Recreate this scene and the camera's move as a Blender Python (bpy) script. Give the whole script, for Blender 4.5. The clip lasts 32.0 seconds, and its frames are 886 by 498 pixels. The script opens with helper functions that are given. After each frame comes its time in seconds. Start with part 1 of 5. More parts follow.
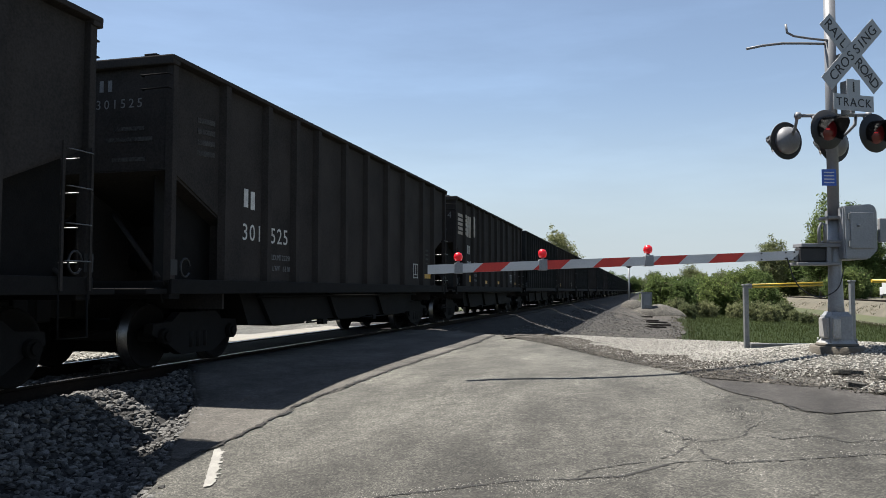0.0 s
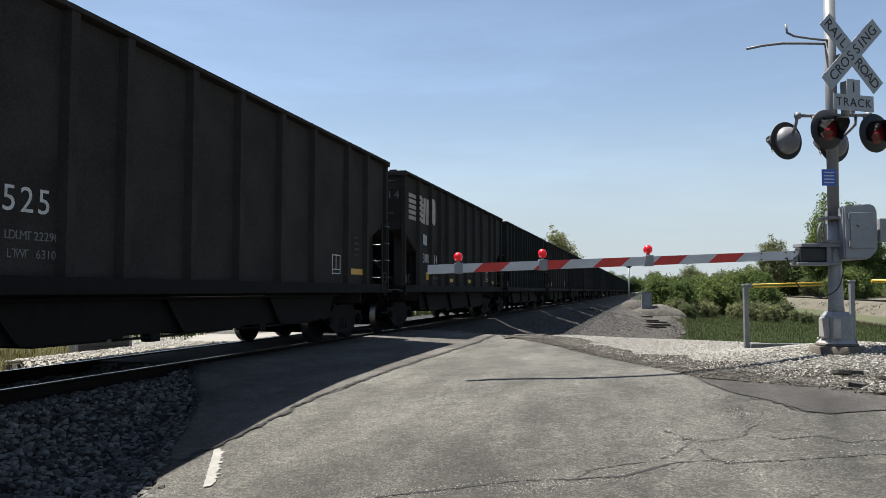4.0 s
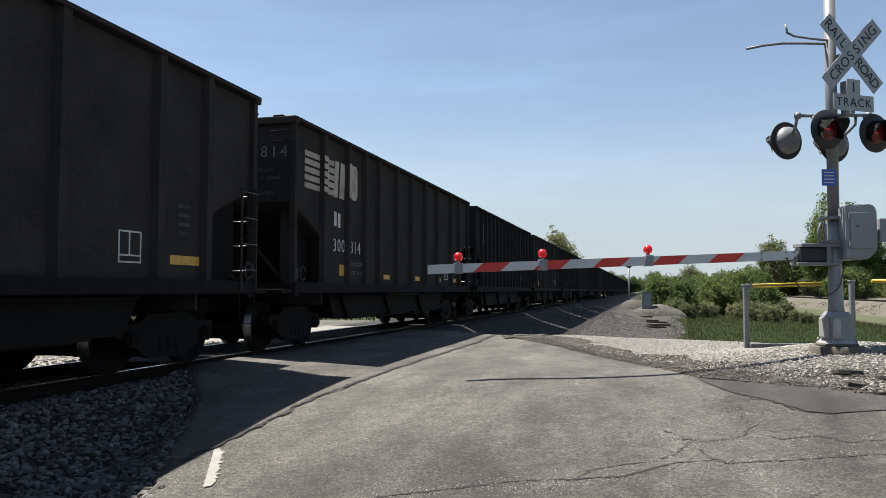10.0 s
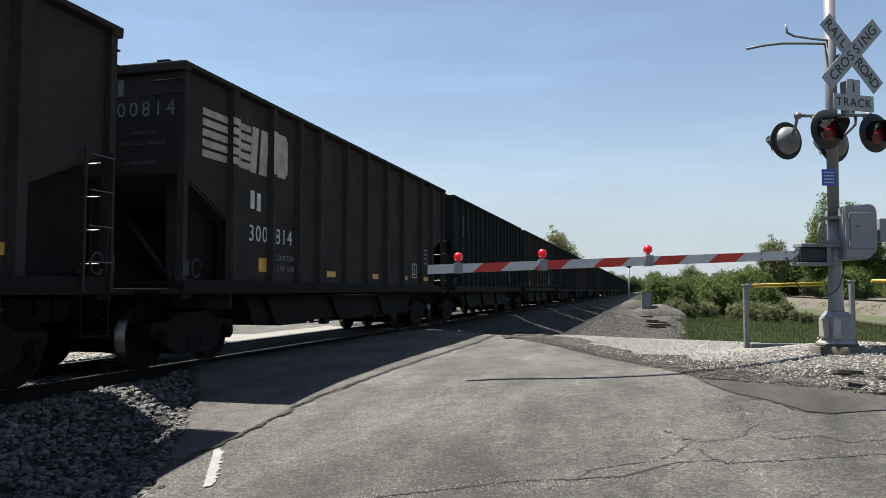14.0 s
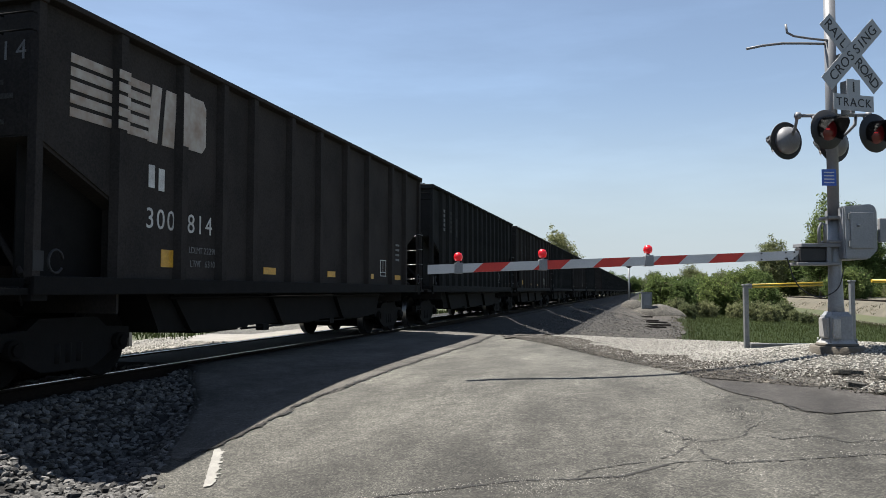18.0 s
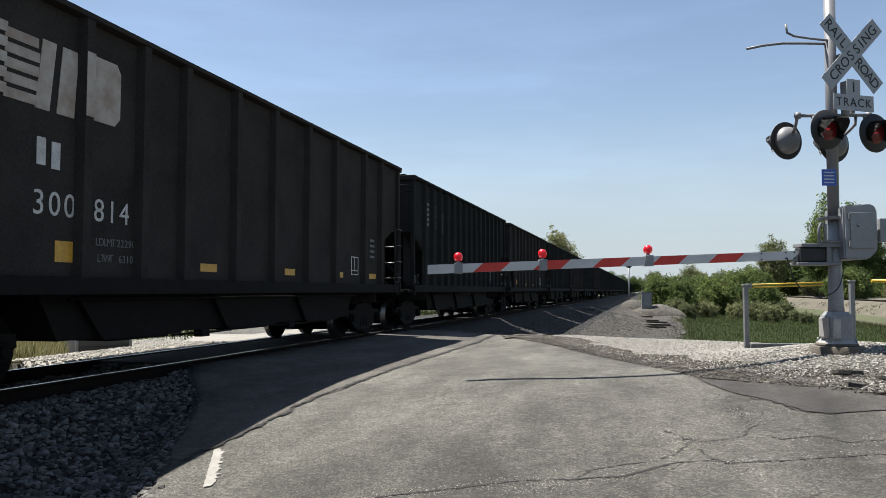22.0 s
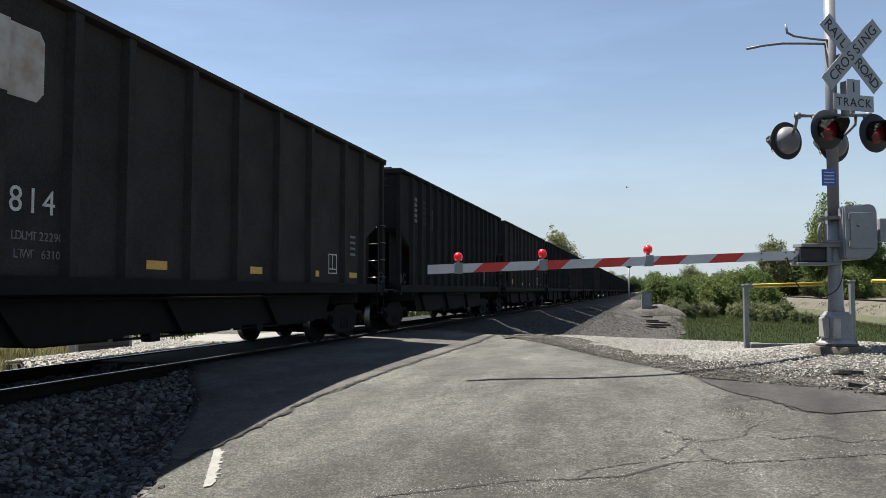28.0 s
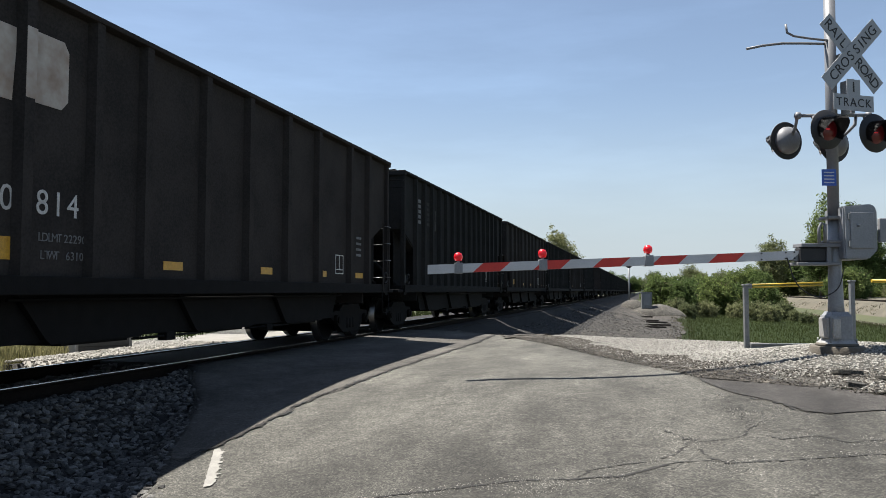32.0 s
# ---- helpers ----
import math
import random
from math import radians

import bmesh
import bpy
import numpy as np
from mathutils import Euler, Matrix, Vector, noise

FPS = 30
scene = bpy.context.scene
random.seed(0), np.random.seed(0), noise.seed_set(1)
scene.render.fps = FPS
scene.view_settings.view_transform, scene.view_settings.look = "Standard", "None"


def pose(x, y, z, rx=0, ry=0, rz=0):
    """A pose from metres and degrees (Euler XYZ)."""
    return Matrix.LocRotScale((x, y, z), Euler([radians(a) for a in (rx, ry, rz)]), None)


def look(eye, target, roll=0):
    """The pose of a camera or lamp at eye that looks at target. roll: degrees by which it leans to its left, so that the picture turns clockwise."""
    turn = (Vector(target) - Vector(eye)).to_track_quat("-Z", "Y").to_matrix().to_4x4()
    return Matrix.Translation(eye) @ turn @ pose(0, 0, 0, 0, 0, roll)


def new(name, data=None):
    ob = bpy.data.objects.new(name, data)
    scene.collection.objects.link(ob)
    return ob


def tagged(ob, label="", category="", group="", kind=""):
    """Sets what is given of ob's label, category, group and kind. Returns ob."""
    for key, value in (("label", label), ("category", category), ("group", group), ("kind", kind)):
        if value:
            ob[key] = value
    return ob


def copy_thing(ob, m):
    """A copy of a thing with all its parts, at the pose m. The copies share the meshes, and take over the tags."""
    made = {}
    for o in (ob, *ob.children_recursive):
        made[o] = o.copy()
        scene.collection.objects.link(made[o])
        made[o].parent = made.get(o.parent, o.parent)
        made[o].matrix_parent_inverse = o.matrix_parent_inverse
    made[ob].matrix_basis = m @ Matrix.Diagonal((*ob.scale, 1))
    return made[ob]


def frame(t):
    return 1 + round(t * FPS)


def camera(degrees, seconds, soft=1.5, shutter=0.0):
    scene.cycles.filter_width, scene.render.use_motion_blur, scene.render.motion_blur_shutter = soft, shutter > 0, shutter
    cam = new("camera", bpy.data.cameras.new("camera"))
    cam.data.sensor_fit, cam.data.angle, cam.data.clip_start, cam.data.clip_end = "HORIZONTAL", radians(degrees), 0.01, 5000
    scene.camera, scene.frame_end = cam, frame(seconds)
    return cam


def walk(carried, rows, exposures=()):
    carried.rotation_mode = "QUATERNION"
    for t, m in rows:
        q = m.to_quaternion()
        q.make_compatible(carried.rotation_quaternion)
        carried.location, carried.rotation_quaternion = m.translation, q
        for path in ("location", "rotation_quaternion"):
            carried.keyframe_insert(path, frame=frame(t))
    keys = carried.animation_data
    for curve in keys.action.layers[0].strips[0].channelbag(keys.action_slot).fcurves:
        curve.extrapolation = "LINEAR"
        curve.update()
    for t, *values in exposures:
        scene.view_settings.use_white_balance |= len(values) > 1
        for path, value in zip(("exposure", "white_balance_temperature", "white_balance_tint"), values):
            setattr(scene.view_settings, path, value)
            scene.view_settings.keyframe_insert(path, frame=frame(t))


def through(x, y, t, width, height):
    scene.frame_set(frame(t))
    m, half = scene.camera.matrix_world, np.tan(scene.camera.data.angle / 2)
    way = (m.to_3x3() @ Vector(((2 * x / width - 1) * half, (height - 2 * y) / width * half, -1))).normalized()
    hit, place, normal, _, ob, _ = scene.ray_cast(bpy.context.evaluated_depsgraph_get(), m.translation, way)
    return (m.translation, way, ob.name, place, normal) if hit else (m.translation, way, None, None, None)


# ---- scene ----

# The camera stands still beside a skewed level crossing. z = 0 is the top of the rails, the track runs along y.
cam = camera(60, 32.0, soft=0.85)
EYE = pose(0, 0, 1.045, 93.10, 0, 14.75)
walk(cam, [(0, EYE), (32, EYE)])

# ---- world, sun, exposure ----
SUN_DIR = Vector((0.39, -0.07, -1.0)).normalized()
sun_az = math.atan2(-SUN_DIR.x, -SUN_DIR.y)
sun_el = math.asin(-SUN_DIR.z)
world = bpy.data.worlds.new("world")
scene.world = world
world.use_nodes = True
wt = world.node_tree
sky = wt.nodes.new("ShaderNodeTexSky")
sky.sky_type = "NISHITA"
sky.sun_disc = False
sky.sun_elevation, sky.sun_rotation = sun_el, sun_az
sky.air_density, sky.dust_density, sky.ozone_density = 1.0, 0.5, 1.0
wt.nodes["Background"].inputs["Strength"].default_value = 0.05
soften = wt.nodes.new("ShaderNodeHueSaturation")
soften.inputs["Saturation"].default_value = 0.92
wt.links.new(sky.outputs[0], soften.inputs["Color"])
# faint streaks of high cloud
coord = wt.nodes.new("ShaderNodeTexCoord")
stretch = wt.nodes.new("ShaderNodeMapping")
stretch.inputs["Scale"].default_value = (1.2, 1.2, 7.0)
stretch.inputs["Rotation"].default_value = (0.05, 0.12, 0.4)
wisps = wt.nodes.new("ShaderNodeTexNoise")
wisps.inputs["Scale"].default_value, wisps.inputs["Detail"].default_value, wisps.inputs["Roughness"].default_value = 2.2, 6, 0.6
span = wt.nodes.new("ShaderNodeMapRange")
span.inputs["From Min"].default_value, span.inputs["From Max"].default_value = 0.42, 0.78
span.inputs["To Min"].default_value, span.inputs["To Max"].default_value = 1.04, 1.22
haze = wt.nodes.new("ShaderNodeVectorMath")
haze.operation = "SCALE"
wt.links.new(coord.outputs["Generated"], stretch.inputs["Vector"])
wt.links.new(stretch.outputs[0], wisps.inputs["Vector"])
wt.links.new(wisps.outputs["Fac"], span.inputs["Value"])
wt.links.new(span.outputs[0], haze.inputs["Scale"])
wt.links.new(soften.outputs[0], haze.inputs[0])
# pale ground haze towards the horizon
split = wt.nodes.new("ShaderNodeSeparateXYZ")
wt.links.new(coord.outputs["Generated"], split.inputs[0])
depth = wt.nodes.new("ShaderNodeMapRange")
depth.interpolation_type = "SMOOTHSTEP"
depth.inputs["From Min"].default_value, depth.inputs["From Max"].default_value = 0.0, 0.26
depth.inputs["To Min"].default_value, depth.inputs["To Max"].default_value = 0.88, 0.0
wt.links.new(split.outputs["Z"], depth.inputs["Value"])
veil = wt.nodes.new("ShaderNodeMix")
veil.data_type = "RGBA"
veil.inputs["B"].default_value = (3.95, 4.55, 5.1, 1)
wt.links.new(depth.outputs[0], veil.inputs["Factor"])
wt.links.new(haze.outputs[0], veil.inputs["A"])
wt.links.new(veil.outputs["Result"], wt.nodes["Background"].inputs["Color"])
sun_data = bpy.data.lights.new("sun", "SUN")
sun_data.energy, sun_data.angle, sun_data.color = 5.0, radians(0.53), (1.0, 0.955, 0.895)
sun = new("sun", sun_data)
sun.matrix_world = look((0, 0, 60), Vector((0, 0, 60)) + SUN_DIR)
scene.view_settings.exposure = 1.43


# ---- materials ----
def mat(name, base, vary=None, rough=0.7, metal=0.0, scale=8.0, fine=90.0, bump=0.2, amount=0.6,
        per_object=0.0, per_island=0.0, spread=(0.35, 0.65), spec=0.5):
    """Two scales of variation between two colours, with fine relief."""
    m = bpy.data.materials.new(name)
    m.use_nodes = True
    n, l = m.node_tree.nodes, m.node_tree.links
    b = n["Principled BSDF"]
    b.inputs["Roughness"].default_value, b.inputs["Metallic"].default_value = rough, metal
    b.inputs["Specular IOR Level"].default_value = spec
    tc = n.new("ShaderNodeTexCoord")
    big, small = n.new("ShaderNodeTexNoise"), n.new("ShaderNodeTexNoise")
    big.inputs["Scale"].default_value, big.inputs["Detail"].default_value = scale, 5
    small.inputs["Scale"].default_value, small.inputs["Detail"].default_value = fine, 3
    l.new(tc.outputs["Object"], big.inputs["Vector"])
    l.new(tc.outputs["Object"], small.inputs["Vector"])
    mix = n.new("ShaderNodeMath")
    mix.operation = "MULTIPLY_ADD"
    l.new(small.outputs["Fac"], mix.inputs[0])
    mix.inputs[1].default_value = 0.5
    half = n.new("ShaderNodeMath")
    half.operation = "MULTIPLY"
    half.inputs[1].default_value = 0.5
    l.new(big.outputs["Fac"], half.inputs[0])
    l.new(half.outputs[0], mix.inputs[2])
    ramp = n.new("ShaderNodeValToRGB")
    vary = vary or tuple(c * 0.6 for c in base)
    ramp.color_ramp.elements[0].position, ramp.color_ramp.elements[1].position = spread
    ramp.color_ramp.elements[0].color, ramp.color_ramp.elements[1].color = (*vary, 1), (*base, 1)
    l.new(mix.outputs[0], ramp.inputs[0])
    out = ramp.outputs[0]
    if per_object or per_island:
        src = n.new("ShaderNodeObjectInfo") if per_object else n.new("ShaderNodeNewGeometry")
        span = n.new("ShaderNodeMapRange")
        k = per_object or per_island
        span.inputs["To Min"].default_value, span.inputs["To Max"].default_value = 1 - k, 1 + k
        l.new(src.outputs["Random" if per_object else "Random Per Island"], span.inputs["Value"])
        hsv = n.new("ShaderNodeHueSaturation")
        l.new(span.outputs[0], hsv.inputs["Value"])
        l.new(out, hsv.inputs["Color"])
        out = hsv.outputs[0]
    l.new(out, b.inputs["Base Color"])
    if bump:
        bp = n.new("ShaderNodeBump")
        bp.inputs["Strength"].default_value = bump
        bp.inputs["Distance"].default_value = 0.02
        l.new(mix.outputs[0], bp.inputs["Height"])
        l.new(bp.outputs[0], b.inputs["Normal"])
    return m


def glow(name, base, strength, rough=0.3):
    m = mat(name, base, base, rough, bump=0)
    b = m.node_tree.nodes["Principled BSDF"]
    b.inputs["Emission Color"].default_value = (*base, 1)
    b.inputs["Emission Strength"].default_value = strength
    return m


def paving(name, base, dark, light, grain=140.0, relief=0.6, worn=0.0):
    """Asphalt: broad stains, mottling, and pale and dark aggregate."""
    m = mat(name, base, tuple(c * 0.62 for c in base), 0.92, 0, 0.45, 5.0, 0, spread=(0.36, 0.62), spec=0.3)
    n, l = m.node_tree.nodes, m.node_tree.links
    b = n["Principled BSDF"]
    under = b.inputs["Base Color"].links[0].from_socket
    tc = n.new("ShaderNodeTexCoord")
    cells = n.new("ShaderNodeTexVoronoi")
    cells.inputs["Scale"].default_value = grain
    l.new(tc.outputs["Object"], cells.inputs["Vector"])
    bw = n.new("ShaderNodeSeparateColor")
    l.new(cells.outputs["Color"], bw.inputs[0])
    ramp = n.new("ShaderNodeValToRGB")
    ramp.color_ramp.elements[0].position, ramp.color_ramp.elements[1].position = 0.1, 0.95
    ramp.color_ramp.elements[0].color, ramp.color_ramp.elements[1].color = (*dark, 1), (*light, 1)
    pale = ramp.color_ramp.elements.new(1.0)
    pale.color = (*(c * 1.5 for c in light), 1)
    ramp.color_ramp.elements[1].position = 0.9
    l.new(bw.outputs[0], ramp.inputs[0])
    coarse = n.new("ShaderNodeTexNoise")
    coarse.inputs["Scale"].default_value, coarse.inputs["Detail"].default_value, coarse.inputs["Roughness"].default_value = grain * 0.22, 4, 0.75
    l.new(tc.outputs["Object"], coarse.inputs["Vector"])
    spots = n.new("ShaderNodeMapRange")
    spots.inputs["From Min"].default_value, spots.inputs["From Max"].default_value = 0.32, 0.68
    spots.inputs["To Min"].default_value, spots.inputs["To Max"].default_value = 0.62, 1.25
    l.new(coarse.outputs["Fac"], spots.inputs["Value"])
    rough2 = n.new("ShaderNodeVectorMath")
    rough2.operation = "SCALE"
    l.new(under, rough2.inputs[0])
    l.new(spots.outputs[0], rough2.inputs["Scale"])
    under = rough2.outputs[0]
    mul = n.new("ShaderNodeMix")
    mul.data_type, mul.blend_type = "RGBA", "MULTIPLY"
    mul.inputs["Factor"].default_value = 1.0
    l.new(under, mul.inputs["A"])
    l.new(ramp.outputs[0], mul.inputs["B"])
    # dark oily streaks and worn patches
    streak = n.new("ShaderNodeTexNoise")
    streak.inputs["Scale"].default_value, streak.inputs["Detail"].default_value = 1.6, 8
    stretch = n.new("ShaderNodeMapping")
    stretch.inputs["Scale"].default_value = (1.0, 0.35, 1.0)
    stretch.inputs["Rotation"].default_value = (0, 0, 0.6)
    l.new(tc.outputs["Object"], stretch.inputs["Vector"])
    l.new(stretch.outputs[0], streak.inputs["Vector"])
    r2 = n.new("ShaderNodeMapRange")
    r2.inputs["From Min"].default_value, r2.inputs["From Max"].default_value = 0.3, 0.62
    r2.inputs["To Min"].default_value, r2.inputs["To Max"].default_value = 0.72, 1.08
    l.new(streak.outputs["Fac"], r2.inputs["Value"])
    sc = n.new("ShaderNodeVectorMath")
    sc.operation = "SCALE"
    l.new(mul.outputs["Result"], sc.inputs[0])
    l.new(r2.outputs[0], sc.inputs["Scale"])
    top = sc.outputs[0]
    # broad smooth darker blotches, drawn out along the wheel paths
    blotch = n.new("ShaderNodeTexNoise")
    blotch.inputs["Scale"].default_value, blotch.inputs["Detail"].default_value, blotch.inputs["Roughness"].default_value = 0.8, 5, 0.62
    along = n.new("ShaderNodeMapping")
    along.inputs["Scale"].default_value = (1.0, 0.55, 1.0)
    along.inputs["Rotation"].default_value = (0, 0, -0.35)
    l.new(tc.outputs["Object"], along.inputs["Vector"])
    l.new(along.outputs[0], blotch.inputs["Vector"])
    r3 = n.new("ShaderNodeMapRange")
    r3.inputs["From Min"].default_value, r3.inputs["From Max"].default_value = 0.40, 0.60
    r3.inputs["To Min"].default_value, r3.inputs["To Max"].default_value = 0.74, 1.12
    l.new(blotch.outputs["Fac"], r3.inputs["Value"])
    sc3 = n.new("ShaderNodeVectorMath")
    sc3.operation = "SCALE"
    l.new(top, sc3.inputs[0])
    l.new(r3.outputs[0], sc3.inputs["Scale"])
    top = sc3.outputs[0]
    if worn:
        # polished pale lane further up, rougher grey surface by the junction, with a ragged border
        blot = n.new("ShaderNodeTexNoise")
        blot.inputs["Scale"].default_value, blot.inputs["Detail"].default_value = 0.55, 6
        l.new(tc.outputs["Object"], blot.inputs["Vector"])
        axes = n.new("ShaderNodeSeparateXYZ")
        l.new(tc.outputs["Object"], axes.inputs[0])
        add = n.new("ShaderNodeMath")
        add.operation = "MULTIPLY_ADD"
        add.inputs[1].default_value = 6.0
        l.new(blot.outputs["Fac"], add.inputs[0])
        l.new(axes.outputs["Y"], add.inputs[2])
        lane = n.new("ShaderNodeMapRange")
        lane.inputs["From Min"].default_value, lane.inputs["From Max"].default_value = 8.6, 13.0
        lane.inputs["To Min"].default_value, lane.inputs["To Max"].default_value = 1.0 - worn, 1.08
        l.new(add.outputs[0], lane.inputs["Value"])
        wear = n.new("ShaderNodeVectorMath")
        wear.operation = "SCALE"
        l.new(top, wear.inputs[0])
        l.new(lane.outputs[0], wear.inputs["Scale"])
        top = wear.outputs[0]
    l.new(top, b.inputs["Base Color"])
    bp = n.new("ShaderNodeBump")
    bp.inputs["Strength"].default_value, bp.inputs["Distance"].default_value = relief, 0.006
    l.new(bw.outputs[1], bp.inputs["Height"])
    l.new(bp.outputs[0], b.inputs["Normal"])
    return m


def foliage(name, base, vary, through=0.45, island=0.45):
    """Leaves that let part of the light through."""
    m = mat(name, base, vary, 0.7, 0, 0.4, 7, 0, per_island=island, spec=0.12)
    n, l = m.node_tree.nodes, m.node_tree.links
    b, out = n["Principled BSDF"], n["Material Output"]
    tr = n.new("ShaderNodeBsdfTranslucent")
    mix = n.new("ShaderNodeMixShader")
    mix.inputs[0].default_value = through
    info, lift, tint = n.new("ShaderNodeObjectInfo"), n.new("ShaderNodeMapRange"), n.new("ShaderNodeHueSaturation")
    hue = n.new("ShaderNodeMapRange")
    lift.inputs["To Min"].default_value, lift.inputs["To Max"].default_value = 0.78, 1.35
    hue.inputs["To Min"].default_value, hue.inputs["To Max"].default_value = 0.515, 0.48
    tint.inputs["Saturation"].default_value = 0.84
    l.new(info.outputs["Random"], lift.inputs["Value"])
    l.new(info.outputs["Random"], hue.inputs["Value"])
    l.new(lift.outputs[0], tint.inputs["Value"])
    l.new(hue.outputs[0], tint.inputs["Hue"])
    l.new(b.inputs["Base Color"].links[0].from_socket, tint.inputs["Color"])
    l.new(tint.outputs[0], b.inputs["Base Color"])
    l.new(tint.outputs[0], tr.inputs["Color"])
    l.new(b.outputs[0], mix.inputs[1])
    l.new(tr.outputs[0], mix.inputs[2])
    l.new(mix.outputs[0], out.inputs["Surface"])
    return m


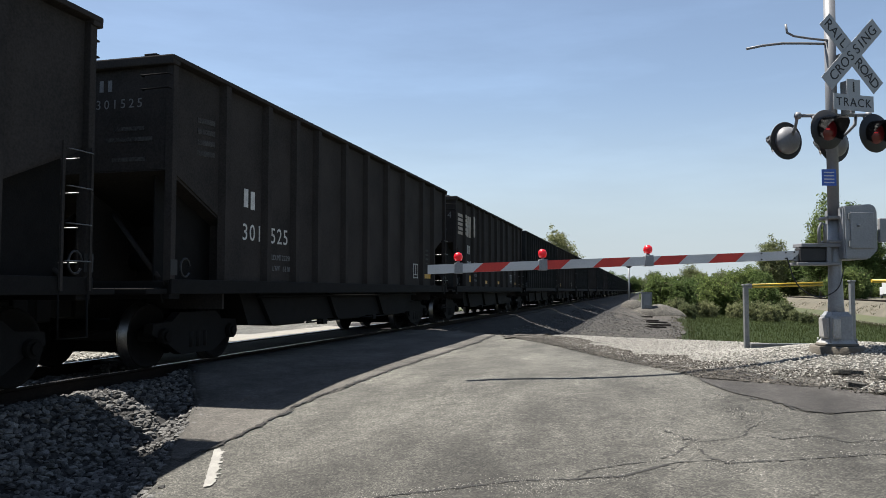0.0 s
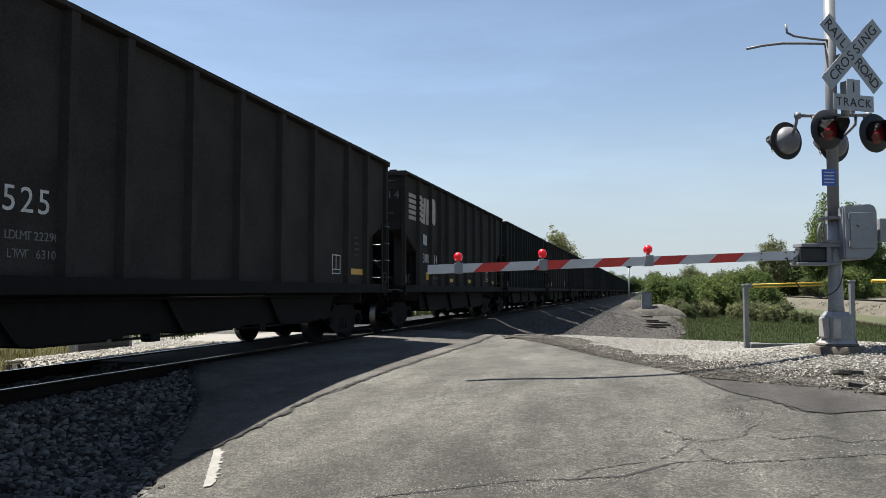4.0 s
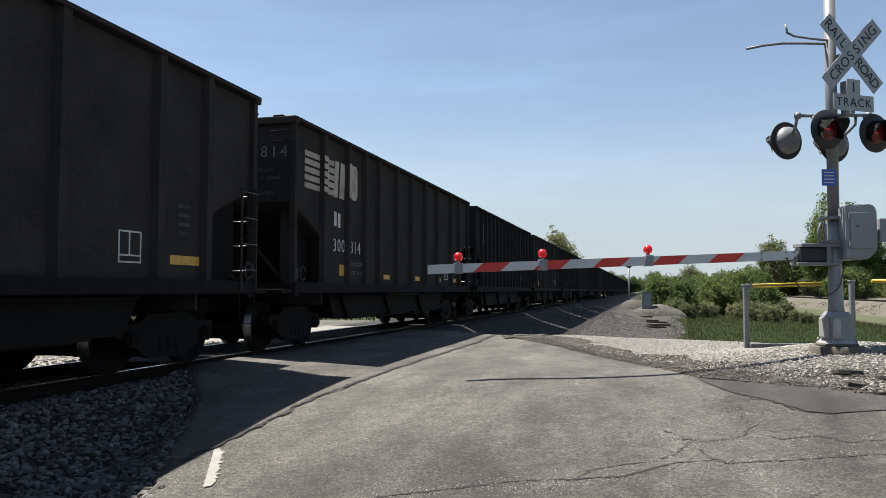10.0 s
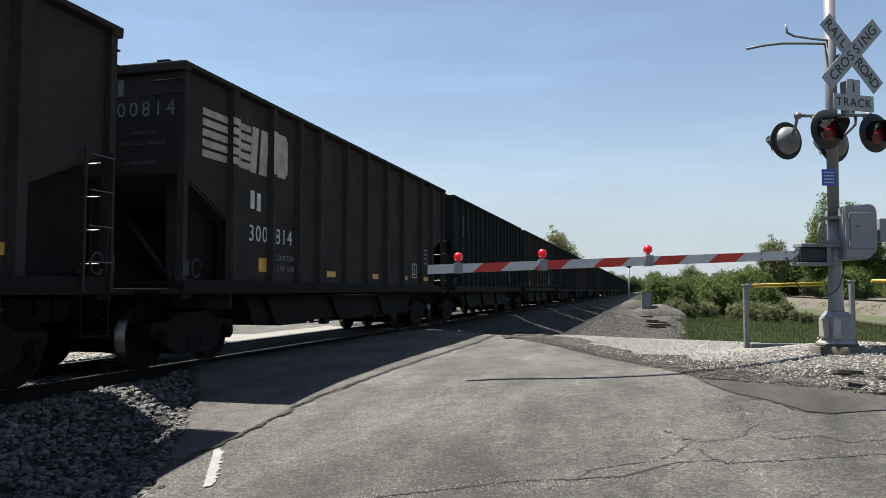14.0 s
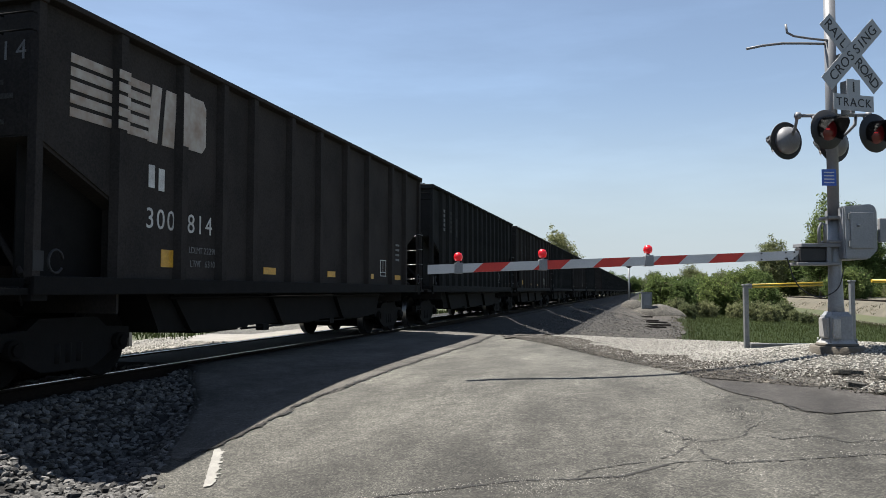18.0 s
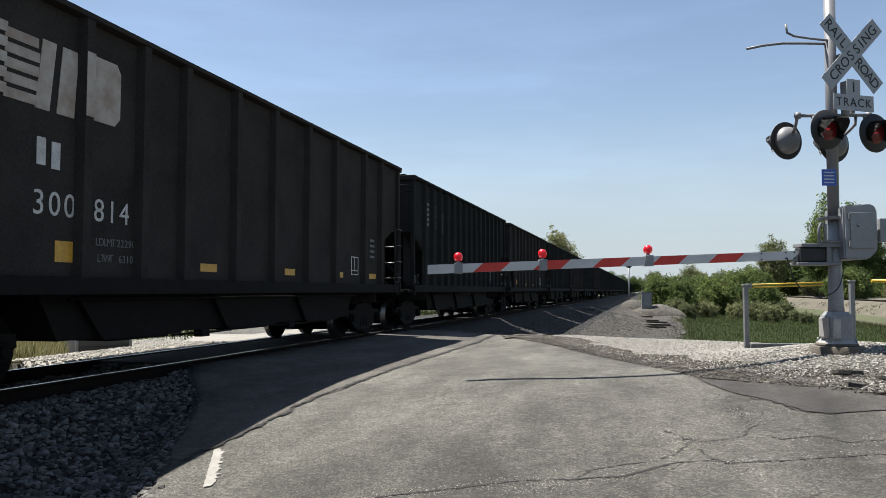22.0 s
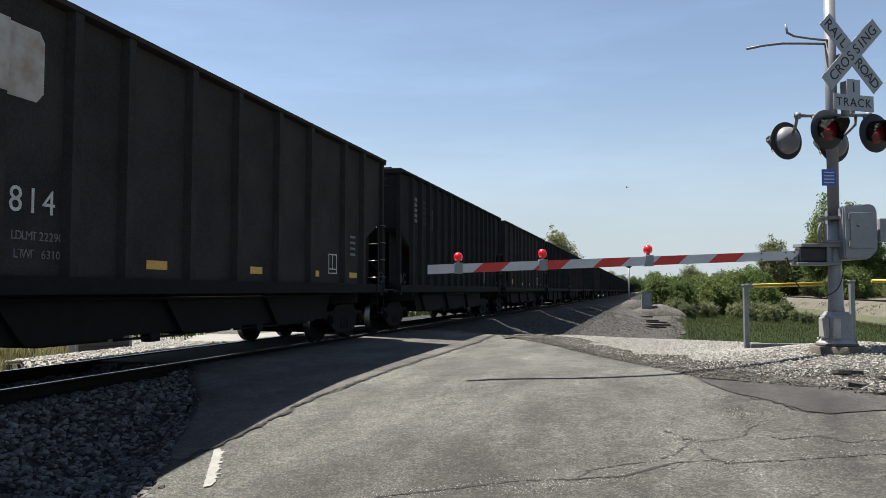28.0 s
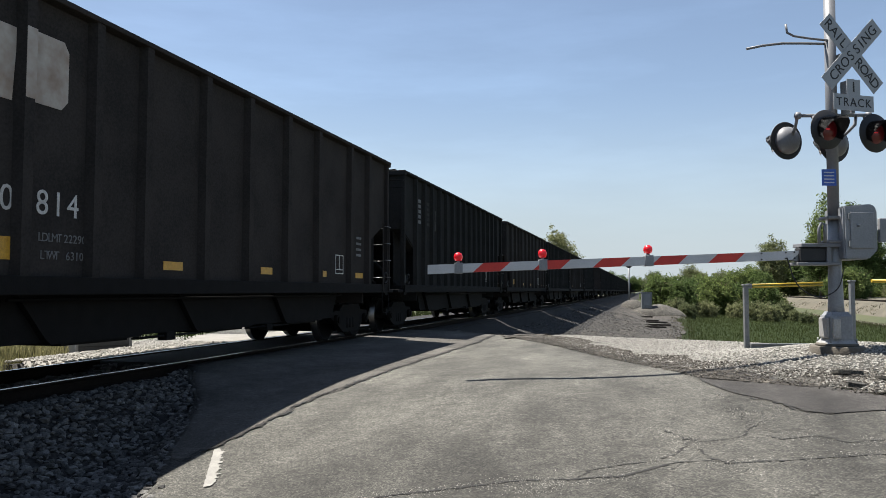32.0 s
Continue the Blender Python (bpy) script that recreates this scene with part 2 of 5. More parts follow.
M = dict(
    car=mat("black_car_paint", (0.0478, 0.0419, 0.0379), (0.0248, 0.0227, 0.0214), 0.85, 0, 1.3, 40, 0.12, spec=0.06),
    car_b=mat("dull_black_car_paint", (0.0309, 0.0309, 0.0295), (0.0178, 0.0178, 0.0175), 0.85, 0, 1.6, 30, 0.12, spec=0.06),
    # steel and wheel colours darkened to stand in for shade under the cars
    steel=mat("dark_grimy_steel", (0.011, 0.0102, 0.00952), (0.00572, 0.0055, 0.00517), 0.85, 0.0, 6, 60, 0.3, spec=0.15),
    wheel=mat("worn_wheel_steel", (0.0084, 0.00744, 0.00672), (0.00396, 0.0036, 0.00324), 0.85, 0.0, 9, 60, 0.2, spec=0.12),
    tread=mat("worn_wheel_tread", (0.16, 0.155, 0.15), (0.09, 0.085, 0.08), 0.3, 0.9, 9, 60, 0.1),
    rung=mat("bare_worn_steel", (0.15, 0.15, 0.15), (0.075, 0.0725, 0.07), 0.35, 0.8, 14, 70, 0.1),
    ring=mat("dull_grey_metal", (0.028, 0.028, 0.028), (0.018, 0.018, 0.018), 0.7, 0.2, 9, 60, 0.1),
    stencil=mat("worn_white_stencil", (0.62, 0.61, 0.58), (0.38, 0.36, 0.33), 0.7, 0, 9, 60, 0.1),
    stencil_dim=mat("faded_grey_stencil", (0.20, 0.20, 0.20), (0.09, 0.09, 0.09), 0.8, 0, 9, 60, 0.1),
    stencil_faint=mat("almost_worn_off_stencil", (0.075, 0.073, 0.07), (0.022, 0.021, 0.02), 0.85, 0, 5, 40, 0.1, spec=0.1),
    logo=mat("rust_stained_white_marking", (0.47, 0.43, 0.375), (0.24, 0.155, 0.10), 0.7, 0, 1.1, 7, 0.1, spread=(0.3, 0.68)),
    reflector=mat("yellow_reflective_sheet", (0.66, 0.36, 0.035), (0.40, 0.20, 0.02), 0.4, 0, 14, 80, 0.05),
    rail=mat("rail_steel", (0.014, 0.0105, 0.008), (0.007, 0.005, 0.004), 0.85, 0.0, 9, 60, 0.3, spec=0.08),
    railtop=mat("polished_rail_head", (0.62, 0.62, 0.63), (0.45, 0.45, 0.46), 0.22, 1.0, 9, 60, 0.05),
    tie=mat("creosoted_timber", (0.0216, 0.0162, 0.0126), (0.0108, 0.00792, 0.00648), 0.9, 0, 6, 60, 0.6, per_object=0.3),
    asphalt=paving("worn_asphalt", (0.148, 0.145, 0.129), (0.33, 0.33, 0.33), (1.0, 0.98, 0.94), 95, 0.9, 0.30),
    asphalt_new=paving("dark_asphalt_patch", (0.078, 0.073, 0.068), (0.5, 0.5, 0.5), (1.0, 1.0, 0.97), 120, 0.6),
    apron=paving("smoother_grey_asphalt", (0.128, 0.119, 0.106), (0.5, 0.5, 0.5), (1.0, 1.0, 0.97), 110, 0.6),
    # near-black panel colour stands in for the train's shade between the rails
    rubber=mat("black_rubber_panel", (0.035, 0.034, 0.033), (0.018, 0.018, 0.018), 0.9, 0, 3, 50, 0.3, per_object=0.2, spec=0.2),
    box_grey=mat("dark_grey_box_paint", (0.0638, 0.0675, 0.0713), (0.0375, 0.0398, 0.042), 0.6, 0.1, 3, 50, 0.1),
    crack=mat("crack_dirt", (0.0225, 0.021, 0.019), (0.01, 0.01, 0.009), 1.0, 0, 9, 90, 0.3),
    road_paint=mat("worn_white_road_paint", (0.235, 0.228, 0.205), (0.14, 0.135, 0.12), 0.8, 0, 6, 70, 0.2),
    gravel_bed=paving("grey_gravel_bed", (0.125, 0.118, 0.104), (0.45, 0.45, 0.45), (1.0, 0.99, 0.96), 45, 1.0),
    ballast_bed=paving("dark_ballast_bed", (0.036, 0.0336, 0.0312), (0.25, 0.25, 0.25), (1.0, 1.0, 1.0), 32, 1.0),
    gravel=mat("limestone_gravel", (0.29, 0.28, 0.25), (0.20, 0.19, 0.168), 0.9, 0, 9, 70, 0.3, per_island=0.20, spec=0.25),
    grit=mat("brown_grey_grit", (0.113, 0.103, 0.0882), (0.0588, 0.0538, 0.0462), 0.9, 0, 9, 70, 0.3, per_island=0.45, spec=0.25),
    gravel_far=mat("pale_packed_gravel", (0.21, 0.197, 0.172), (0.134, 0.126, 0.109), 0.9, 0, 2, 40, 0.6),
    ballast=mat("crushed_ballast", (0.107, 0.103, 0.096), (0.0373, 0.0364, 0.0348), 0.85, 0, 9, 70, 0.4, per_island=0.75, spec=0.3),
    soil=mat("dry_grassy_soil", (0.0485, 0.0517, 0.0194), (0.0275, 0.0372, 0.0113), 0.95, 0, 0.25, 6, 0.5),
    strip=paving("brown_gravel", (0.086, 0.077, 0.066), (0.3, 0.3, 0.3), (1.0, 1.0, 0.96), 9, 1.0),
    dirt=mat("tan_gravel_dirt", (0.101, 0.0857, 0.0638), (0.0437, 0.042, 0.0252), 0.95, 0, 0.35, 9, 0.6),
    grass=foliage("green_grass", (0.0265, 0.039, 0.0078), (0.0172, 0.0281, 0.00546), 0.5, 0.15),
    dry_grass=foliage("yellow_dry_grass", (0.21, 0.181, 0.0714), (0.126, 0.122, 0.0378), 0.4),
    brown_grass=foliage("brown_dead_grass", (0.0798, 0.0693, 0.0357), (0.0462, 0.0441, 0.021), 0.4, 0.3),
    leaf=foliage("spring_leaves", (0.0944, 0.137, 0.026), (0.0555, 0.0897, 0.0189), 0.5),
    leaf_pale=foliage("pale_spring_leaves", (0.16, 0.175, 0.0721), (0.0926, 0.113, 0.0411), 0.5),
    bark=mat("grey_brown_bark", (0.12, 0.09, 0.065), (0.06, 0.045, 0.035), 0.95, 0, 6, 40, 0.8),
    alu=mat("weathered_aluminium", (0.165, 0.168, 0.176), (0.13, 0.132, 0.138), 0.5, 0.0, 3, 40, 0.05),
    base=mat("cast_aluminium_base", (0.351, 0.344, 0.329), (0.239, 0.232, 0.217), 0.55, 0.2, 6, 60, 0.1),
    galv=mat("galvanised_steel", (0.223, 0.23, 0.23), (0.141, 0.149, 0.149), 0.55, 0.4, 7, 60, 0.15),
    cabinet=mat("grey_cabinet_paint", (0.2511, 0.2573, 0.2637), (0.1758, 0.1821, 0.1883), 0.5, 0.1, 3, 50, 0.08),
    white_refl=mat("white_reflective_sheet", (0.549, 0.549, 0.549), (0.453, 0.453, 0.4461), 0.45, 0, 5, 60, 0.05),
    sign_white=mat("weathered_white_sign_sheet", (0.332, 0.34, 0.348), (0.272, 0.281, 0.289), 0.5, 0, 5, 60, 0.05),
    red_refl=mat("red_reflective_sheet", (0.62, 0.035, 0.02), (0.45, 0.02, 0.015), 0.4, 0, 5, 60, 0.05),
    black=mat("matt_black_paint", (0.018, 0.018, 0.019), (0.010, 0.010, 0.011), 0.6, 0, 5, 50, 0.1),
    sign_black=mat("black_lettering", (0.02, 0.02, 0.02), (0.015, 0.015, 0.015), 0.6, 0, 9, 50, 0.0),
    blue=mat("blue_sign_face", (0.03, 0.10, 0.42), (0.02, 0.07, 0.32), 0.45, 0, 9, 60, 0.0),
    yellow=mat("yellow_pipe_paint", (0.45, 0.312, 0.018), (0.33, 0.216, 0.012), 0.5, 0, 6, 60, 0.1),
    concrete=mat("weathered_concrete", (0.107, 0.0946, 0.075), (0.0643, 0.0554, 0.0428), 0.9, 0, 4, 60, 0.5),
    lamp=glow("lit_red_lens", (0.42, 0.006, 0.012), 0.14),
    lens=glow("dim_red_lens", (0.085, 0.005, 0.007), 0.03),
    lens_core=glow("lit_lens_core", (0.5, 0.015, 0.02), 0.2),
    bird=mat("dark_feathers", (0.03, 0.03, 0.03), (0.02, 0.02, 0.02), 0.8, 0, 9, 60, 0.1),
    turf=mat("short_marsh_grass", (0.0198, 0.029, 0.00627), (0.0112, 0.0185, 0.00396), 0.9, 0, 0.35, 9, 0.5, spec=0.1),
)


# ---- mesh helpers ----
def part(name, bm, material, parent=None, label=""):
    """One mesh object from a bmesh, under a thing or a part."""
    me = bpy.data.meshes.new(name)
    bm.to_mesh(me)
    bm.free()
    me.materials.append(material)
    ob = new(name, me)
    ob.parent = parent
    if label:
        tagged(ob, label)
    return ob


def again(ob, m, parent=None):
    """Another object on the same mesh."""
    o = new(ob.name.split(".")[0], ob.data)
    o.parent = parent if parent else ob.parent
    o.matrix_basis = m
    return o


def thing(name, m, label, category, group="", kind=""):
    ob = new(name)
    ob.empty_display_size = 0.2
    ob.matrix_basis = m
    return tagged(ob, label, category, group, kind)


def box(bm, x0, x1, y0, y1, z0, z1, bevel=0.0):
    r = bmesh.ops.create_cube(bm, size=1.0, matrix=Matrix.LocRotScale(
        ((x0 + x1) / 2, (y0 + y1) / 2, (z0 + z1) / 2), None, (abs(x1 - x0), abs(y1 - y0), abs(z1 - z0))))
    if bevel:
        es = {e for v in r["verts"] for e in v.link_edges}
        bmesh.ops.bevel(bm, geom=list(es), offset=bevel, segments=2, affect="EDGES", profile=0.6)
    return bm


def boxes(*rows, bevel=0.0):
    bm = bmesh.new()
    for r in rows:
        box(bm, *r, bevel=bevel)
    return bm


def tube(bm, pts, r, n=8, r2=None, cap=True):
    """A round bar through points, tapering from r to r2."""
    pts = [Vector(p) for p in pts]
    r2 = r if r2 is None else r2
    rings = []
    for i, p in enumerate(pts):
        d = (pts[min(i + 1, len(pts) - 1)] - pts[max(i - 1, 0)]).normalized()
        a = d.orthogonal().normalized()
        b = d.cross(a)
        if rings:
            pa = rings[-1][1]
            a = (pa - d * pa.dot(d)).normalized()
            b = d.cross(a)
        k = r + (r2 - r) * i / max(1, len(pts) - 1)
        rings.append(([bm.verts.new(p + (a * math.cos(t) + b * math.sin(t)) * k)
                       for t in (2 * math.pi * j / n for j in range(n))], a))
    for (u, _), (v, _) in zip(rings, rings[1:]):
        for j in range(n):
            f = bm.faces.new((u[j], u[(j + 1) % n], v[(j + 1) % n], v[j]))
            f.smooth = True
    if cap:
        bm.faces.new(rings[0][0][::-1])
        bm.faces.new(rings[-1][0])
    return bm


def lathe(bm, profile, n=24, m=Matrix()):
    """Profile of (radius, height) turned round z, moved by m."""
    rings = [[bm.verts.new(m @ Vector((r * math.cos(t), r * math.sin(t), z)))
              for t in (2 * math.pi * j / n for j in range(n))] for r, z in profile]
    for u, v in zip(rings, rings[1:]):
        for j in range(n):
            f = bm.faces.new((u[j], u[(j + 1) % n], v[(j + 1) % n], v[j]))
            f.smooth = True
    bm.faces.new(rings[0][::-1])
    bm.faces.new(rings[-1])
    return bm


def prism(bm, outline, axis, a, b):
    """A polygon pushed from a to b along an axis; its two numbers are the other axes in order."""
    def at(p, t):
        q = list(p)
        q.insert("xyz".index(axis), t)
        return bm.verts.new(q)
    u, v = [at(p, a) for p in outline], [at(p, b) for p in outline]
    n = len(outline)
    for j in range(n):
        bm.faces.new((u[j], u[(j + 1) % n], v[(j + 1) % n], v[j]))
    bm.faces.new(u[::-1])
    bm.faces.new(v)
    bmesh.ops.recalc_face_normals(bm, faces=bm.faces[:])
    return bm


LETTERS = {}


def letters(text, size, depth=0.002, spacing=1.0):
    """A bmesh of flat letters standing in the x-z plane, centred, facing -y; alike letters are made once."""
    key = (text, size, depth, spacing)
    if key not in LETTERS:
        LETTERS[key] = new_letters(*key)
    return LETTERS[key].copy()


def new_letters(text, size, depth, spacing):
    cu = bpy.data.curves.new("letters", "FONT")
    cu.body, cu.size, cu.extrude, cu.align_x, cu.align_y = text, size, depth, "CENTER", "CENTER"
    cu.space_character = spacing
    cu.resolution_u = 3
    ob = bpy.data.objects.new("letters", cu)
    scene.collection.objects.link(ob)
    me = bpy.data.meshes.new_from_object(ob.evaluated_get(bpy.context.evaluated_depsgraph_get()))
    bm = bmesh.new()
    bm.from_mesh(me)
    bpy.data.objects.remove(ob)
    bpy.data.curves.remove(cu)
    bpy.data.meshes.remove(me)
    bmesh.ops.transform(bm, matrix=pose(0, 0, 0, 90, 0, 0), verts=bm.verts[:])
    return bm


def smooth_path(pts, n):
    """A smooth curve through all but the first and last point."""
    out = []
    for a, b, c, d in zip(pts, pts[1:], pts[2:], pts[3:]):
        a, b, c, d = Vector(a), Vector(b), Vector(c), Vector(d)
        for k in range(n):
            t = k / n
            out.append(0.5 * (2 * b + (c - a) * t + (2 * a - 5 * b + 4 * c - d) * t * t + (3 * b - a - 3 * c + d) * t ** 3))
    return out + [Vector(pts[-2])]


def moved(bm, m):
    bmesh.ops.transform(bm, matrix=m, verts=bm.verts[:])
    return bm


def step(a, b, x):
    t = min(1.0, max(0.0, (x - a) / (b - a)))
    return t * t * (3 - 2 * t)


# ---- ground ----
TRACK_X = -7.35
RAIL_NEAR, RAIL_FAR = -6.60, -8.10


def left_edge(y):
    """Edge of the asphalt towards the ballast beside the track."""
    if y > 10.0:
        return -20.0
    if y > 8.4:
        return -5.35 - (y - 8.4) * 0.75
    return -3.80 - (y - 5.3) * 0.50


def soft(u):
    return math.log1p(math.exp(2.0 * u)) / 2.0 if u < 15 else u


def road_level(y):
    """The road climbs from the camera to the crossing."""
    return -0.13 - 0.008 * (soft(20.6 - y) - soft(4.0 - y)) - 0.075 * (soft(9.6 - y) - soft(4.0 - y))


def fill_edge(x):
    return 17.0 - 0.62 * x if x < 6 else 13.3


def bank_z(x):
    """Ballast falling away from the ends of the ties."""
    return -0.17 - 0.50 * min(1.0, max(0.0, abs(x - TRACK_X) - 1.30))


def ground_z(x, y):
    z = road_level(y) + 0.12 * step(-4.2, -1.5, x) + 0.05 * step(-1, 2, x)
    z += 0.33 * math.exp(-((x - 3.0) ** 2 + (y - 11.8) ** 2) / 3.4)
    # crossing and track bed rise to the rails
    foot = -3.8 - 1.5 * step(12.5, 8.0, y)
    near = min(1.0, max(0.0, (foot - x) / (foot + 6.5)))
    z = z * (1 - near) + (-0.07) * near
    # beyond the fill the land drops to a gravel strip and the wet field
    floor = -2.2 - 0.7 * step(2.0 + 0.04 * (y - 50), 4.5 + 0.04 * (y - 50), x)
    low = step(-6.2, -5.4, x) * step(fill_edge(x) + 0.3, fill_edge(x) + 5.5, y)
    z = z * (1 - low) + max(floor, -0.45 - 0.29 * max(0.0, x + 5.7)) * low
    # side fields left of the track
    z -= 0.30 * step(-9.3, -11.5, x)
    # second embankment
    z += 2.3 * step(26.0, 30.5, x) * step(60, 53, x) * low
    # bank of ballast beside the road
    if y < 10.0 and x > -9.3:
        edge = step(0.05, -0.45, x - left_edge(y)) * step(10.0, 9.5, y)
        z = z * (1 - edge) + bank_z(x) * edge
    # land beside the road behind the fill
    z -= 0.9 * step(5, 12, x) * (1 - low)
    far = step(300, 900, math.hypot(x, y))
    return z * (1 - far) - 2.0 * far


def sheet(name, xs, ys, material, zf, keep=None, thick=0.0):
    """A sheet over a grid; keep(x, y) says which cells stand."""
    verts = [(x, y, zf(x, y)) for y in ys for x in xs]
    nx = len(xs)
    faces = []
    for j in range(len(ys) - 1):
        for i in range(nx - 1):
            if keep is None or keep((xs[i] + xs[i + 1]) / 2, (ys[j] + ys[j + 1]) / 2):
                k = j * nx + i
                faces.append((k, k + 1, k + nx + 1, k + nx))
    me = bpy.data.meshes.new(name)
    me.from_pydata(verts, [], faces)
    me.materials.append(material)
    for p in me.polygons:
        p.use_smooth = True
    bm = bmesh.new()
    bm.from_mesh(me)
    bmesh.ops.delete(bm, geom=[v for v in bm.verts if not v.link_faces], context="VERTS")
    if thick:
        edge = [e for e in bm.edges if e.is_boundary]
        r = bmesh.ops.extrude_edge_only(bm, edges=edge)
        for v in (g for g in r["geom"] if isinstance(g, bmesh.types.BMVert)):
            v.co.z -= thick
    bm.to_mesh(me)
    bm.free()
    return new(name, me)


def spaced(*spans):
    out = []
    for a, b, s in spans:
        n = max(1, round((b - a) / s))
        out += [a + (b - a) * i / n for i in range(n)]
    return out + [spans[-1][1]]


gx = spaced((-3000, -600, 400), (-600, -100, 50), (-100, -20, 6), (-20, -12, 1), (-12, 14, 0.4), (14, 60, 2.0), (60, 200, 12), (200, 800, 60), (800, 3000, 400))
gy = spaced((-800, -100, 100), (-100, -10, 10), (-10, 0, 1), (0, 30, 0.5), (30, 120, 2.0), (120, 300, 10), (300, 900, 50), (900, 4500, 400))
ground = tagged(sheet("ground", gx, gy, M["soil"], lambda x, y: ground_z(x, y) - 0.03 - 0.3 * step(20.6, 21.6, y) * step(-10.6, -10.0, x) * step(-2.2, -3.0, x) - 0.35 * step(10.3, 9.9, y) * step(0.9, 0.4, x - left_edge(min(y, 10.0))) * step(-9.8, -9.3, x)), "grassy soil ground around the crossing and out to the horizon", "ground", kind="structure")


def right_edge(y):
    """Edge of the asphalt towards the gravel shoulder."""
    if y > 10.0:
        return 0.75 - (y - 10.0) * 0.455
    if y > 8.6:
        return 0.75 + (10.0 - y) * 1.7
    return 3.1 + (8.6 - y) * 3.0


def wob(x, y, k=0.0):
    return 0.10 * noise.noise((x * 1.3, y * 1.3, k)) + 0.045 * noise.noise((x * 6, y * 6, 3 + k)) + 0.02 * noise.noise((x * 19, y * 19, k))


def ribbon(name, ys, xl, xr, n, material, zf, thick=0.0):
    """A sheet between two edges that follow the land."""
    verts, faces = [], []
    for y in ys:
        a, b = xl(y), xr(y)
        for i in range(n + 1):
            x = a + (b - a) * i / n
            verts.append((x, y, zf(x, y)))
    for j in range(len(ys) - 1):
        for i in range(n):
            k = j * (n + 1) + i
            faces.append((k, k + 1, k + n + 2, k + n + 1))
    bm = bmesh.new()
    vs = [bm.verts.new(v) for v in verts]
    for f in faces:
        bm.faces.new([vs[i] for i in f]).smooth = True
    if thick:
        edge = [e for e in bm.edges if e.is_boundary]
        r = bmesh.ops.extrude_edge_only(bm, edges=edge)
        for v in (g for g in r["geom"] if isinstance(g, bmesh.types.BMVert)):
            v.co.z -= thick
    bmesh.ops.recalc_face_normals(bm, faces=bm.faces[:])
    return part(name, bm, material)


def road_top(x, y):
    return ground_z(x, y) + 0.012 + 0.012 * noise.noise((x * 0.7, y * 0.7, 5))


road = tagged(ribbon("road", spaced((-6, 4, 0.25), (4, 20.9, 0.1)), lambda y: max(-6.50, left_edge(y) + wob(0, y)), lambda y: right_edge(y) + wob(3, y), 90, M["asphalt"], road_top, 0.10),
              "worn pale grey cracked asphalt road up to the crossing", "road", kind="structure")

# ---- track ----
track = thing("railway_track", pose(TRACK_X, 0, 0), "single railway track on timber ties and grey ballast", "railway track", kind="structure")
prof_rail = [(-0.07, -0.17), (0.07, -0.17), (0.07, -0.155), (0.012, -0.13), (0.012, -0.045), (0.036, -0.03), (0.036, -0.004), (-0.036, -0.004), (-0.036, -0.03), (-0.012, -0.045), (-0.012, -0.13), (-0.07, -0.155)]
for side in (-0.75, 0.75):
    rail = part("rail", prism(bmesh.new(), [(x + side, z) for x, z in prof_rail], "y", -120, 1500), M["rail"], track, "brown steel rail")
    part("rail_head", boxes((side - 0.018, side + 0.026, -120, 1500, -0.004, 0.0)), M["railtop"], rail, "polished rail running surface")


def bed_z(x, y):
    return bank_z(x)


bed = tagged(ribbon("ballast_bed", spaced((-60, 0, 2), (0, 10.0, 0.15)), lambda y: -11.5, lambda y: left_edge(min(y, 10.0)) + 0.3, 44, M["ballast_bed"], lambda x, y: max(bed_z(x, y), ground_z(x, y) - 0.015) if x < left_edge(min(y, 10.0)) else ground_z(x, y) - 0.015),
             "grey crushed stone ballast beside the track", "ballast", kind="structure")
far_bed = tagged(sheet("embankment", spaced((-11.0, -1.6, 0.3)), spaced((20.6, 60, 0.8), (60, 300, 6), (300, 1500, 60)), M["ballast_bed"],
                       lambda x, y: ground_z(x, y) + 0.02 - 0.09 * step(-5.4, -5.9, x) * step(-9.7, -9.2, x)), "ballast shoulder of the railway embankment", "embankment", kind="structure")

# crossing surface between and beside the rails
crossing = thing("crossing_surface", pose(TRACK_X, 14.3, 0), "crossing surface between the rails, coloured dark for the shade under the train", "crossing", kind="structure")
for x0, x1 in ((-0.66, 0.66),):
    for k in range(5):
        part("panel", boxes((x0, x1, -4.3 + k * 2.1, -2.215 + k * 2.1, -0.16, -0.02), bevel=0.01), M["rubber"], crossing)


# ---- hopper cars ----
LEN, WIDE, TOP, SILL, PITCH = 13.38, 1.56, 4.05, 1.10, 14.59
HALF = LEN / 2
TRUCK_Y, AXLE, WHEEL_R = 5.58, 0.82, 0.43


def wheelset(parent, y):
    bm = bmesh.new()
    tube(bm, [(-1.02, 0, 0), (1.02, 0, 0)], 0.075, 10)
    ws = part("wheelset", bm, M["steel"], parent)
    ws.matrix_basis = pose(0, y, WHEEL_R)
    for s in (-1, 1):
        prof = [(0.10, -0.10), (0.14, -0.03), (WHEEL_R - 0.09, 0.0), (WHEEL_R - 0.05, 0.05), (WHEEL_R, 0.05), (WHEEL_R + 0.003, -0.055),
                (WHEEL_R + 0.028, -0.065), (WHEEL_R + 0.026, -0.09), (WHEEL_R - 0.05, -0.09), (WHEEL_R - 0.08, -0.03), (0.15, -0.07)]
        w = part("wheel", lathe(bmesh.new(), prof, 36, pose(s * 0.78, 0, 0, 0, 90 * s, 0)), M["wheel"], ws)
        w.data.materials.append(M["tread"])
        for p in w.data.polygons:
            if math.hypot(p.center.y, p.center.z) > WHEEL_R - 0.006:
                p.material_index = 1
    return ws


